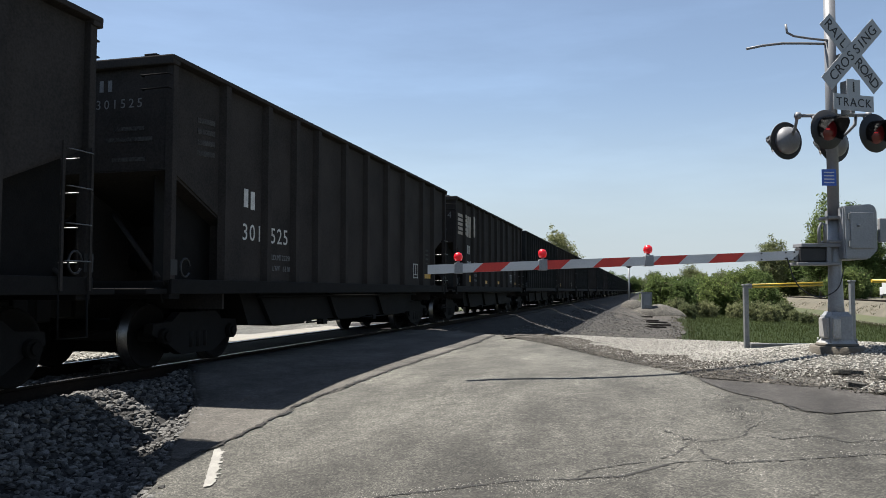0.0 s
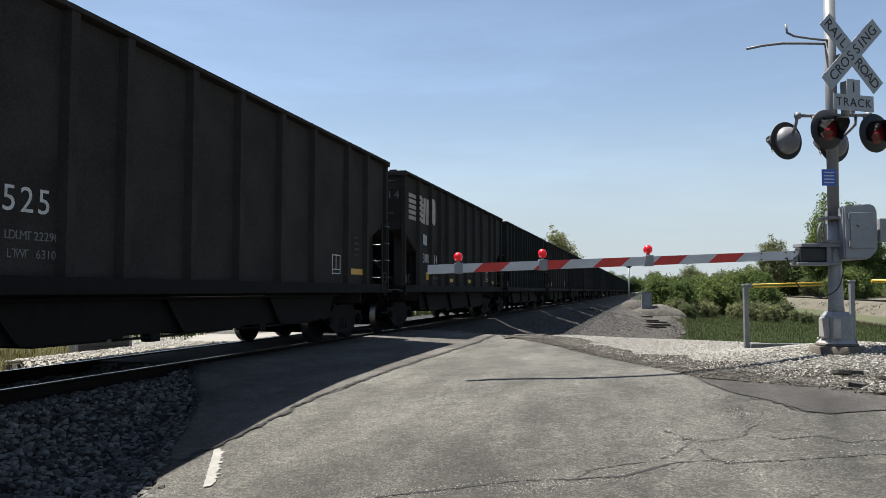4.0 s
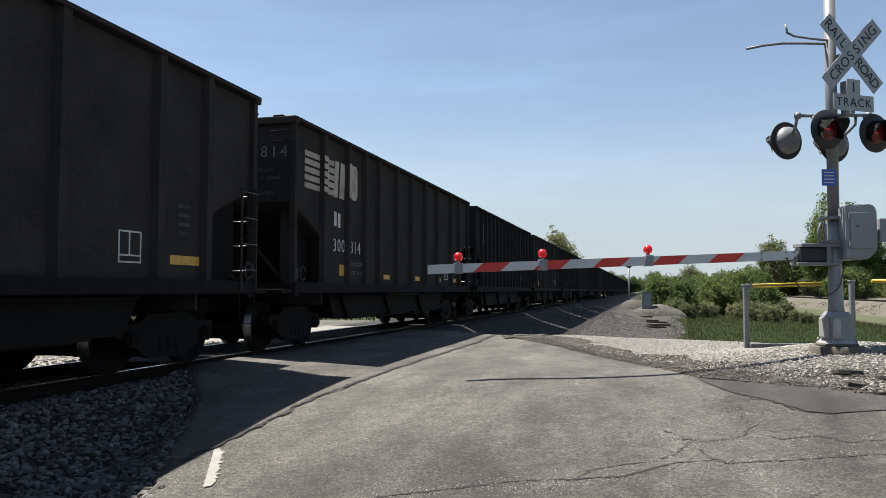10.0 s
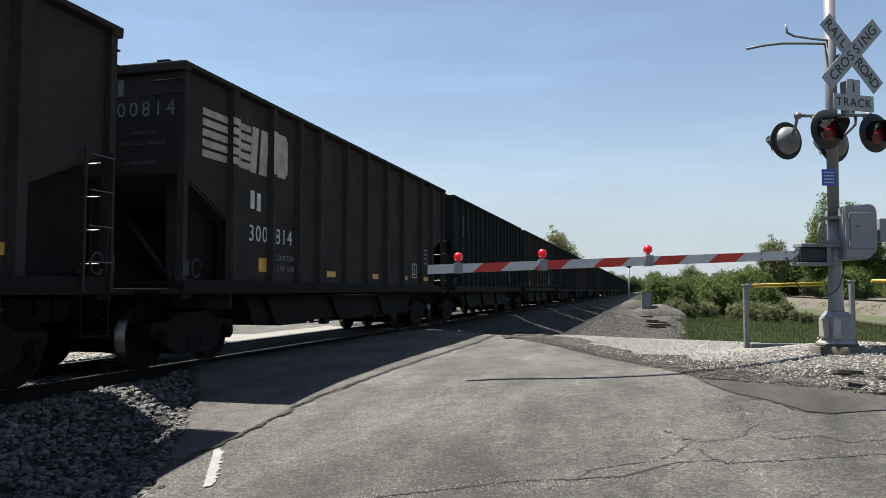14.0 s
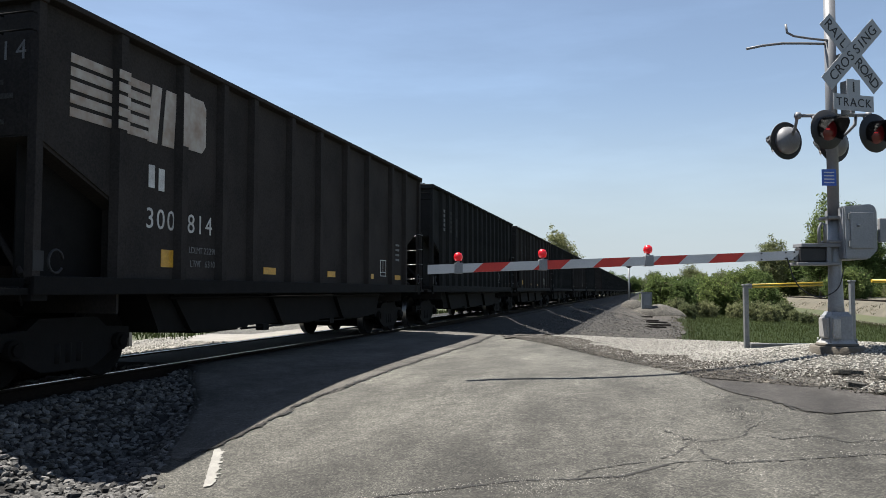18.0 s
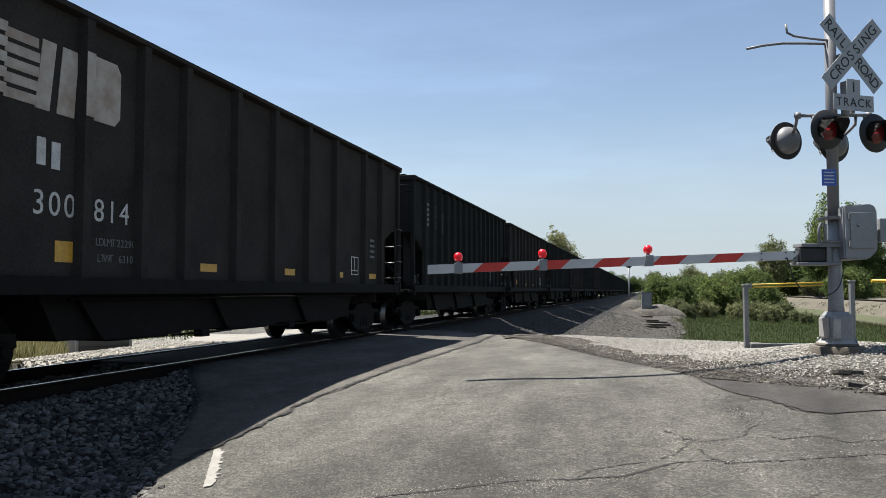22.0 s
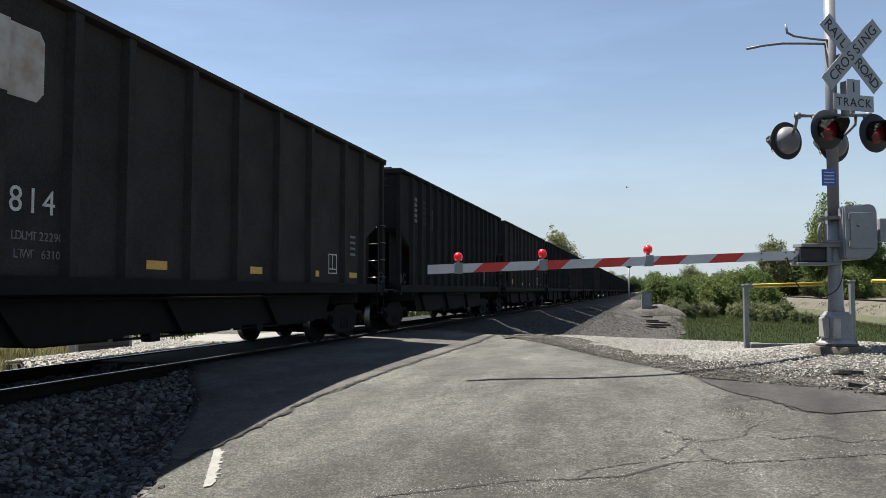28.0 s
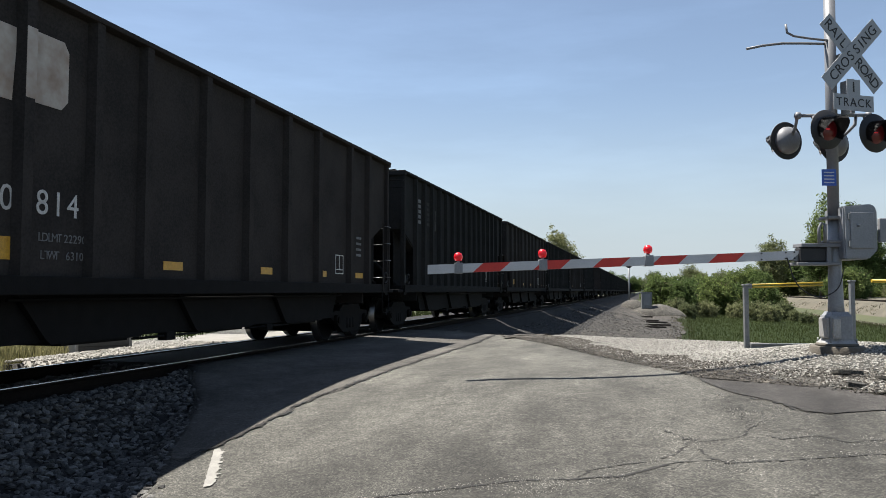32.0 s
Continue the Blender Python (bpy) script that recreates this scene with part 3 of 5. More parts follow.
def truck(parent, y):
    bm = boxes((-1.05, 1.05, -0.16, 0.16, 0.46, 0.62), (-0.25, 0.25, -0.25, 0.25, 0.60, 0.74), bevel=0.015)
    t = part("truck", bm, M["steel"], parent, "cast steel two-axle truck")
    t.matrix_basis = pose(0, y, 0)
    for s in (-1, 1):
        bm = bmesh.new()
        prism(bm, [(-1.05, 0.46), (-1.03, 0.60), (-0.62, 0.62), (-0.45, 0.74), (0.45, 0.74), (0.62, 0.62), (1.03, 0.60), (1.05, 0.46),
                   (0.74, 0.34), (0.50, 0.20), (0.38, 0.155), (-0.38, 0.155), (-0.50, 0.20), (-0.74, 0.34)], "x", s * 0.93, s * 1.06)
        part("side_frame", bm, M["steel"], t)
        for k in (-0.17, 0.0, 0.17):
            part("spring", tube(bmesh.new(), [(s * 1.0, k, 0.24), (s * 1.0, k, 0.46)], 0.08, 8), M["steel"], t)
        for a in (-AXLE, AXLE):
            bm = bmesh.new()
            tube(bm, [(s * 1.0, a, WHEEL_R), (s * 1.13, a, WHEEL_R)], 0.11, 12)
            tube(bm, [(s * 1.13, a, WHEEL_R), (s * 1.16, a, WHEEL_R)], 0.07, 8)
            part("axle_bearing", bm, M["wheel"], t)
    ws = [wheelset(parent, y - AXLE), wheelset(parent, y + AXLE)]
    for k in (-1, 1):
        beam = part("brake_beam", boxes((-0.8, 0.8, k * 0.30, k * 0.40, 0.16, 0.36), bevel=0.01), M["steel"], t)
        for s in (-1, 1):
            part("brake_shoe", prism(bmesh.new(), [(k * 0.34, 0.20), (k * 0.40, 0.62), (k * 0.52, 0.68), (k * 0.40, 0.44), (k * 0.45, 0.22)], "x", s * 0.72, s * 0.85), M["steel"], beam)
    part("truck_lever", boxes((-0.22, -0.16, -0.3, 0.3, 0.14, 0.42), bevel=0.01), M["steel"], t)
    return t


def side_outline(s=1):
    e, n = HALF - 0.04, HALF - 1.28
    return [(-e, TOP - 0.08), (e, TOP - 0.08), (e, 2.62), (n, 2.06), (n, SILL), (-n, SILL), (-n, 2.06), (-e, 2.62)]


def hopper_car(posts, paint, far=False):
    car = thing("hopper_car", pose(TRACK_X, 0, 0), "black steel coal hopper car", "rail car", "cars of the coal train")
    for s in (-1, 1):
        side = part("side_wall", prism(bmesh.new(), side_outline(), "x", s * (WIDE - 0.085), s * (WIDE - 0.07)), paint, car)
        part("top_chord", boxes((s * (WIDE - 0.12), s * (WIDE + 0.05), -HALF - 0.05, HALF + 0.05, TOP - 0.065, TOP), bevel=0.018), paint, car)
        # the sill takes the steel whose colour is darkened for underframe shade
        part("side_sill", boxes((s * (WIDE - 0.10), s * (WIDE + 0.03), -HALF, HALF, SILL - 0.10, SILL + 0.09), bevel=0.012), M["steel"], car)
        first = None
        for y in posts:
            w = 0.10
            if first is None:
                bm = bmesh.new()
                prism(bm, [(-w, 0), (-w * 0.62, 1), (w * 0.62, 1), (w, 0)], "z", 0, 1)
                for v in bm.verts:
                    u, d, z = v.co.x, v.co.y, v.co.z
                    v.co = (s * (WIDE - 0.072 + 0.10 * d), u, SILL + 0.06 + z * (TOP - SILL - 0.12))
                bmesh.ops.recalc_face_normals(bm, faces=bm.faces[:])
                first = part("side_post", bm, paint, car)
                first.matrix_basis = pose(0, y, 0)
            else:
                again(first, pose(0, y, 0), car)
    for e in (-1, 1):
        part("end_wall", boxes((-WIDE + 0.07, WIDE - 0.07, e * (HALF - 0.06), e * (HALF - 0.03), 2.60, TOP - 0.05)), paint, car)
        part("end_chord", boxes((-WIDE - 0.04, WIDE + 0.04, e * (HALF - 0.10), e * (HALF + 0.06), TOP - 0.12, TOP + 0.005), bevel=0.02), paint, car)
        bm = bmesh.new()
        prism(bm, [(e * (HALF - 0.05), 2.62), (e * (HALF - 0.03), 2.58), (e * 3.2, 1.06), (e * 3.2, 1.12)], "x", -WIDE + 0.09, WIDE - 0.09)
        part("slope_sheet", bm, paint, car)
        # webs and recess plates added to stop light showing through the open ends
        bm = bmesh.new()
        prism(bm, [(e * (HALF - 0.2), SILL), (e * (HALF - 0.2), 2.48), (e * 3.3, 1.10), (e * 3.3, 0.9)], "x", -0.03, 0.03)
        part("centre_web", bm, paint, car)
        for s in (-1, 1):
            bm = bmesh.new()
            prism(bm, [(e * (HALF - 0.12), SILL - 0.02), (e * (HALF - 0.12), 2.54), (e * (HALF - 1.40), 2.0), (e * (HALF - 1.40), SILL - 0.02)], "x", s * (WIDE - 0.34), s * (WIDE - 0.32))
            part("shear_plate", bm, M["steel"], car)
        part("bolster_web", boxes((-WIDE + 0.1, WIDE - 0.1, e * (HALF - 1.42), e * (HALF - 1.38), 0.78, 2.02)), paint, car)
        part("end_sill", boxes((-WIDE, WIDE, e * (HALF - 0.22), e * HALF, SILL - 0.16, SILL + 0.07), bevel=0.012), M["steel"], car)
        for s in (-1, 1):
            part("chord_lug", boxes((s * (WIDE - 0.40), s * (WIDE - 0.22), e * (HALF - 0.07), e * (HALF + 0.05), TOP - 0.01, TOP + 0.035), bevel=0.012), M["steel"], car)
        # unseen shelf added beyond the end sill to shade ballast near the rail
        part("end_step", boxes((-WIDE + 0.02, WIDE - 0.02, e * (HALF + 0.004), e * (HALF + 0.42), SILL - 0.10, SILL - 0.03), bevel=0.01), M["steel"], car)
        bm = boxes((-0.11, 0.11, e * (HALF - 0.1), e * (HALF + 0.45), 0.70, 0.93), bevel=0.02)
        box(bm, -0.17, 0.17, e * (HALF + 0.40), e * (HALF + 0.63), 0.65, 0.99, 0.03)
        part("coupler", bm, M["steel"], car)
        for s in (-1, 1):
            part("corner_post", boxes((s * (WIDE - 0.10), s * (WIDE + 0.01), e * (HALF - 0.10), e * HALF, SILL, TOP - 0.1), bevel=0.012), paint, car)
        if not far:
            for s in (-1, 1):
                part("end_brace", tube(bmesh.new(), [(s * 1.3, e * (HALF - 0.15), 1.2), (s * 0.3, e * (HALF - 0.5), 2.1)], 0.035, 6), paint, car)
            part("end_platform", boxes((-1.0, 1.0, e * (HALF - 0.55), e * (HALF - 0.02), SILL + 0.02, SILL + 0.05)), M["steel"], car)
            bm = bmesh.new()
            tube(bm, [(0.5, e * (HALF + 0.03), SILL - 0.03), (1.45, e * (HALF + 0.05), SILL - 0.03), (1.5, e * (HALF + 0.05), SILL - 0.2)], 0.014, 6)
            part("uncoupling_lever", bm, M["steel"], car)
            # ladders at two corners of each end, on the side and on the end
            for s in (e,):
                y0 = e * (HALF - 0.08)
                y1 = e * (HALF - 0.50)
                bm = bmesh.new()
                for y in (y0, y1):
                    box(bm, s * (WIDE + 0.035), s * (WIDE + 0.06), y - 0.018, y + 0.018, SILL - 0.06, 2.58)
                lad = part("ladder", bm, paint, car)
                for k in range(4):
                    bm = bmesh.new()
                    z = 1.35 + 0.385 * k
                    tube(bm, [(s * (WIDE + 0.075), y0 - e * 0.02, z), (s * (WIDE + 0.10), y0 - e * 0.05, z), (s * (WIDE + 0.10), y1 + e * 0.05, z), (s * (WIDE + 0.075), y1 + e * 0.02, z)], 0.008, 6)
                    part("rung", bm, M["rung"], lad)
                    bm = bmesh.new()
                    tube(bm, [(s * (WIDE - 0.06), e * (HALF + 0.01), z), (s * (WIDE - 0.06), e * (HALF + 0.07), z), (s * (WIDE - 0.48), e * (HALF + 0.07), z), (s * (WIDE - 0.48), e * (HALF + 0.01), z)], 0.009, 6)
                    part("end_rung", bm, M["rung"], car)
                bm = bmesh.new()
                tube(bm, [(s * (WIDE + 0.02), y0, SILL - 0.02), (s * (WIDE + 0.03), y0, 0.55), (s * (WIDE + 0.03), y1, 0.55), (s * (WIDE + 0.02), y1, SILL - 0.02)], 0.012, 6)
                part("sill_step", bm, M["steel"], car)
    # bays and trough take the steel darkened for shade, not the body paint
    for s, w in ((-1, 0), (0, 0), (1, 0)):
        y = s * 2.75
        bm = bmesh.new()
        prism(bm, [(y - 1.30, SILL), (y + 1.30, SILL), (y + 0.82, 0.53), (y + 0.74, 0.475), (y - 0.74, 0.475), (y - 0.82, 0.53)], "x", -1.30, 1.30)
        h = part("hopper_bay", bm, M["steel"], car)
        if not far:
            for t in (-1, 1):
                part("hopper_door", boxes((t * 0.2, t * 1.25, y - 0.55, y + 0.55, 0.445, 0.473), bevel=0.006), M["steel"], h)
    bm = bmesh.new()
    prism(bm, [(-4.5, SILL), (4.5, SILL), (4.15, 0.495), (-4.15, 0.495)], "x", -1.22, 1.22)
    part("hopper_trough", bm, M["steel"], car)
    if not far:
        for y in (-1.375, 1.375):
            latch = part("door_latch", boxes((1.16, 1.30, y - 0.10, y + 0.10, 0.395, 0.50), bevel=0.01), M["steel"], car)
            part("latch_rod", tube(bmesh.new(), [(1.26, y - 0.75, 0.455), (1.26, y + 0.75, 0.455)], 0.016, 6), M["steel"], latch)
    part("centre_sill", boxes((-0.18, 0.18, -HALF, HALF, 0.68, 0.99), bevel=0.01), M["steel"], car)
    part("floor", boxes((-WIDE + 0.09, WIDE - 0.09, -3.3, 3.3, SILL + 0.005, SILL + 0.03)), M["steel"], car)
    if not far:
        for e in (-1, 1):
            part("card_holder", boxes((WIDE + 0.012, WIDE + 0.02, e * (HALF - 0.06) - 0.07, e * (HALF - 0.06) + 0.07, 1.24, 1.44)), M["ring"], car)
            bm = bmesh.new()
            tube(bm, [(WIDE + 0.03, e * (HALF - 0.28) + 0.10 * math.cos(t), 1.34 + 0.12 * math.sin(t)) for t in (0.2 + 0.55 * k for k in range(11))], 0.014, 6)
            part("lever_ring", bm, M["ring"], car)
            for z in (3.80, 3.62):
                part("grab_iron", tube(bmesh.new(), [(WIDE - 0.02, e * (HALF + 0.01), z), (WIDE - 0.02, e * (HALF + 0.07), z), (WIDE - 0.42, e * (HALF + 0.07), z), (WIDE - 0.42, e * (HALF + 0.01), z)], 0.011, 6), M["steel"], car)
        bm = bmesh.new()
        tube(bm, [(0.35, -HALF + 0.9, 1.45), (0.75, -HALF + 0.9, 1.45)], 0.13, 12)
        part("brake_cylinder", bm, M["steel"], car)
        bm = bmesh.new()
        lathe(bm, [(0.22, 0), (0.25, 0.01), (0.25, 0.03), (0.22, 0.04)], 20, pose(-0.7, -HALF - 0.06, 1.75, 90, 0, 0))
        part("hand_brake_wheel", bm, M["steel"], car)
        bm = bmesh.new()
        tube(bm, [(1.40, -4.2, 0.95), (1.40, 4.2, 0.95)], 0.02, 6)
        part("brake_pipe", bm, M["steel"], car)
        truck(car, -TRUCK_Y)
        truck(car, TRUCK_Y)
    else:
        for y in (-TRUCK_Y, TRUCK_Y):
            bm = boxes((-1.05, 1.05, y - 0.16, y + 0.16, 0.46, 0.9), (0.93, 1.06, y - 1.0, y + 1.0, 0.35, 0.62), (-1.06, -0.93, y - 1.0, y + 1.0, 0.35, 0.62))
            for a in (-AXLE, AXLE):
                for s in (-1, 1):
                    lathe(bm, [(WHEEL_R, -0.06), (WHEEL_R, 0.06)], 16, pose(s * 0.78, y + a, WHEEL_R, 0, 90, 0))
            part("truck", bm, M["steel"], car)
    return car


FACE = WIDE - 0.066


def on_side(car, name, bm, y, z, material, label="", x=None):
    moved(bm, pose(FACE if x is None else x, y, z, 0, 0, 90))
    return part(name, bm, material, car, label)


def plate(w, h, d=0.003):
    return boxes((-w / 2, w / 2, -d, d, -h / 2, h / 2))


def off(y):
    """From metres before the rear end to the car's own y."""
    return y + HALF


def markings(car, left, right, end, logo=True, tone="stencil", spots=True):
    st = M[tone]
    if left:
        on_side(car, "reporting_mark", plate(0.12, 0.28), off(-11.44), 2.45, st, "plain white stencilled reporting mark")
        on_side(car, "reporting_mark", plate(0.12, 0.28), off(-11.24), 2.43, st, "plain white stencilled reporting mark")
        for text, y in ((left, -11.24), (right, -10.36)):
            for k, ch in enumerate(text):
                on_side(car, "digit", letters(ch, 0.36), off(y + 0.215 * (k - 1)), 1.92, st)
        for name, z, words in (("load_limit", 1.58, ("LDLMT", "222900")), ("light_weight", 1.40, ("LTWT", "63100"))):
            for word, y in zip(words, (-10.46, -10.07)):
                for k, ch in enumerate(word):
                    on_side(car, name, letters(ch, 0.125), off(y + 0.066 * (k - len(word) / 2 + 0.5)), z, M["stencil_dim"])
    if end:
        for k, ch in enumerate(end):
            digit = moved(letters(ch, 0.28 if logo else 0.17), pose((0.86 if logo else 0.74) + (0.19 if logo else 0.125) * (k - 2.5), -HALF + 0.026, 3.45 if logo else 3.47))
            part("end_digit", digit, M["stencil_dim"], car)
        for x in ((0.36, 0.56) if logo else (0.47, 0.60)):
            part("reporting_mark", moved(plate(0.09 if logo else 0.06, 0.22 if logo else 0.15), pose(x, -HALF + 0.026, 3.76 if logo else 3.72)), M["stencil_dim"], car, "plain faded reporting mark")
        for k, w in enumerate((0.45, 0.7, 0.5)):
            part("end_stencil", moved(plate(w, 0.055), pose(0.9, -HALF + 0.028, 3.14 - 0.14 * k - (0.12 if k == 2 else 0))), M["stencil_faint"], car)
    if logo:
        # five stripes running into two heavy slanted blocks
        for k in range(5):
            z = 3.52 - 0.145 * k
            on_side(car, "logo_stripe", plate(0.66, 0.10), off(-12.52), z, M["logo"])
            on_side(car, "logo_stripe", plate(0.20, 0.10), off(-12.10), z, M["logo"], x=FACE + 0.10)
            on_side(car, "logo_stripe", plate(0.42 + 0.02 * k, 0.10), off(-11.72 + 0.01 * k), z, M["logo"])
        bm = bmesh.new()
        for leg in ([(-0.29, -0.36), (-0.10, -0.36), (-0.02, 0.36), (-0.21, 0.36)], [(0.00, -0.36), (0.25, -0.36), (0.30, 0.36), (0.07, 0.36)]):
            prism(bm, leg, "y", -0.005, 0.003)
        on_side(car, "logo_block", bm, off(-11.25), 3.23, M["logo"])
        bm = bmesh.new()
        prism(bm, [(-0.27, -0.33), (-0.22, -0.36), (0.18, -0.36), (0.27, -0.26), (0.27, 0.26), (0.20, 0.36), (-0.20, 0.36), (-0.27, 0.30)], "y", -0.003, 0.003)
        on_side(car, "logo_block", bm, off(-10.53), 3.28, M["logo"])
        for z, h in ((3.27, 0.70),):
            on_side(car, "logo_block", plate(0.13, h), off(-10.86), z, M["logo"], x=FACE + 0.094)
    if spots:
        on_side(car, "reflector", plate(0.44, 0.22), off(-11.0), 1.45, M["reflector"], "yellow reflective sheet")
        for y, w in ((-8.34, 0.42), (-5.82, 0.38), (-3.52, 0.16), (-1.72, 0.42)):
            on_side(car, "reflector", plate(w, 0.11), off(y), 1.36, M["reflector"], "yellow reflective strip")
    frame_top = on_side(car, "data_box", plate(0.40, 0.02), off(-2.80), 1.74, M["stencil"], "white outlined stencil box")
    for x0, x1, z0, z1 in ((-0.2, 0.2, -0.19, -0.17), (-0.2, -0.18, -0.17, 0.17), (0.18, 0.2, -0.17, 0.17), (-0.02, 0.0, -0.09, 0.17), (-0.18, 0.18, -0.11, -0.09)):
        bar = moved(boxes((x0, x1, -0.003, 0.003, z0, z1)), pose(FACE, off(-2.80), 1.56, 0, 0, 90))
        part("outline_bar", bar, M["stencil"], frame_top)
    for k in range(4):
        on_side(car, "stencil_line", plate(0.28, 0.05), off(-1.75), 2.15 - 0.12 * k, M["stencil_dim"] if logo else M["stencil_faint"])


POSTS = [off(y) for y in (-12.10, -10.87, -9.88, -9.0, -7.70, -6.50, -5.20, -3.95, -2.35, -1.30)]
MANY = [off(-12.30 + 0.80 * k) for k in range(15)]
MOTION_ROWS = [37.01, 35.56, 34.18, 32.87, 31.63, 30.45, 29.34, 28.28, 27.27, 26.31, 25.39, 24.51, 23.66, 22.86, 22.11, 21.41, 20.75,
               20.15, 19.6, 19.09, 18.62, 18.19, 17.81, 17.48, 17.2, 16.97, 16.8, 16.69, 16.64, 16.65, 16.7, 16.82, 16.98]

cars = []
car_b = hopper_car(POSTS, M["car"])
car_c = hopper_car(MANY, M["car_b"])
plain_far = hopper_car(MANY, M["car_b"], far=True)
for n in range(-3, 62):
    if n == 0:
        c = car_b
    elif n == 1:
        c = car_c
    elif n < 7:
        c = copy_thing(car_b if n % 2 == 0 or n < 0 else car_c, pose(TRACK_X, 0, 0))
    else:
        c = plain_far if n == 7 else copy_thing(plain_far, pose(TRACK_X, 0, 0))
    cars.append((n, c))
for n, c in cars:
    if n == 0:
        markings(c, "300", "814", "300814")
        tagged(c, "black coal hopper car with rust-stained white logo and painted number")
    elif n == -1:
        markings(c, "301", "525", "301525", logo=False, spots=False)
        on_side(c, "reflector", plate(0.72, 0.12), off(-1.68), 1.44, M["reflector"], "yellow reflective strip")
        for k in range(4):
            on_side(c, "logo_stripe", moved(plate(0.42, 0.07), pose(0, 0, 0, 0, -5, 0)), off(-12.52), 3.38 - 0.15 * k, M["stencil_faint"], "faded grey stripe")
        tagged(c, "black coal hopper car with faded stripes and painted number")
    elif -4 < n < 5:
        markings(c, "", "", "", logo=False, spots=(n % 2 == 0))
        if n > 0:
            for k in range(5):
                on_side(c, "logo_stripe", plate(0.40, 0.09), off(-11.9), 3.45 - 0.14 * k, M["stencil_dim"])
                on_side(c, "logo_stripe", plate(0.30, 0.09), off(-11.0), 3.45 - 0.14 * k, M["stencil_faint"])
            for z in (3.2, 2.9):
                on_side(c, "logo_block", plate(0.16, 0.28), off(-10.2), z, M["stencil_faint"])
            on_side(c, "reporting_mark", plate(0.10, 0.26), off(-10.6), 2.45, M["stencil_dim"])
            on_side(c, "reporting_mark", plate(0.10, 0.26), off(-9.8), 2.45, M["stencil_dim"])


# ---- gate and signal ----
GATE = pose(2.457, 11.257, 0.235, 0, 0, 14.75)
gate = thing("crossing_gate", GATE, "grey railway gate and flashing-light signal mast with its striped arm lowered", "crossing gate")
TILT = radians(3.10)


def gz(px, py, near=0.0):
    """Place on the mast's upright plane, by bearing and height."""
    u, v = (px - 784) / 1358.0, (441 - py) / 1358.0
    t = (10.26 - near) / (math.cos(TILT) - v * math.sin(TILT))
    return u * t - 5.243, (math.sin(TILT) + v * math.cos(TILT)) * t + 1.045 - 0.235


part("foundation", lathe(bmesh.new(), [(0.335, -0.25), (0.335, 0.065), (0.32, 0.08), (0.0001, 0.082)], 32), M["concrete"], gate, "round brown-stained concrete foundation")
part("foundation_ring", lathe(bmesh.new(), [(0.265, 0.08), (0.26, 0.105), (0.245, 0.115), (0.0001, 0.117)], 32), M["concrete"], gate)
# square cast base with raised covers and a splayed skirt
bm = boxes((-0.15, 0.15, -0.15, 0.15, 0.13, 0.485), bevel=0.025)
base_body = part("mast_base", bm, M["cabinet"], gate, "grey cast square mast base")
bm = bmesh.new()
prism(bm, [(-0.19, -0.19), (0.19, -0.19), (0.19, 0.19), (-0.19, 0.19)], "z", 0.112, 0.17)
for v in bm.verts:
    if v.co.z > 0.14:
        v.co.x, v.co.y = v.co.x * 0.74, v.co.y * 0.74
part("skirt", bm, M["base"], base_body)
bm = prism(bmesh.new(), [(-0.14, -0.14), (0.14, -0.14), (0.14, 0.14), (-0.14, 0.14)], "z", 0.47, 0.53)
for v in bm.verts:
    if v.co.z > 0.5:
        v.co.x, v.co.y = v.co.x * 0.74, v.co.y * 0.74
part("shoulder", bm, M["cabinet"], base_body)
part("side_cover", boxes((-0.185, -0.147, -0.115, 0.115, 0.185, 0.45), bevel=0.015), M["base"], base_body)
part("front_cover", boxes((-0.135, -0.03, -0.19, -0.147, 0.175, 0.445), bevel=0.018), M["base"], base_body)
for x in (-0.17, 0.17):
    for y in (-0.17, 0.17):
        part("anchor_bolt", tube(bmesh.new(), [(x, y, 0.11), (x, y, 0.18)], 0.012, 8), M["galv"], base_body)
part("mast", tube(bmesh.new(), [(0, 0, 0.47), (0, 0, 0.62), (0, 0, 1.10), (0, 0, 1.75)], 0.108, 24, 0.074), M["cabinet"], gate)
part("mast", tube(bmesh.new(), [(0.0, 0, 1.7), (0.025, 0, 5.3)], 0.073, 24), M["alu"], gate)
bm = prism(bmesh.new(), [(0.02, 1.22), (0.345, 1.22), (0.465, 1.34), (0.465, 1.88), (0.405, 1.95), (0.02, 1.92)], "y", -0.22, 0.28)
bmesh.ops.bevel(bm, geom=bm.edges[:], offset=0.02, segments=2, affect="EDGES")
mech = part("mechanism_box", bm, M["cabinet"], gate, "grey gate mechanism housing")
part("mechanism_door", boxes((0.10, 0.41, -0.238, -0.215, 1.36, 1.84), bevel=0.01), M["cabinet"], mech)
for z in (1.42, 1.78):
    part("hinge", boxes((0.075, 0.10, -0.25, -0.22, z - 0.04, z + 0.04), bevel=0.004), M["galv"], mech)
part("latch", lathe(bmesh.new(), [(0.02, 0), (0.02, 0.02), (0.008, 0.03)], 12, pose(0.20, -0.238, 1.66, 90, 0, 0)), M["galv"], mech)
part("counterweight_arm", boxes((0.55, 1.5, -0.12, -0.05, 1.45, 1.77), bevel=0.015), M["cabinet"], gate)
part("counterweight", boxes((1.15, 1.55, -0.2, -0.04, 1.35, 1.85), bevel=0.02), M["cabinet"], gate)
part("arm_bracket", boxes((-0.50, 0.15, -0.13, 0.13, 1.385, 1.435), bevel=0.008), M["alu"], gate)
part("arm_bracket", boxes((-0.55, 0.02, -0.13, 0.13, 1.145, 1.185), bevel=0.008), M["alu"], gate)
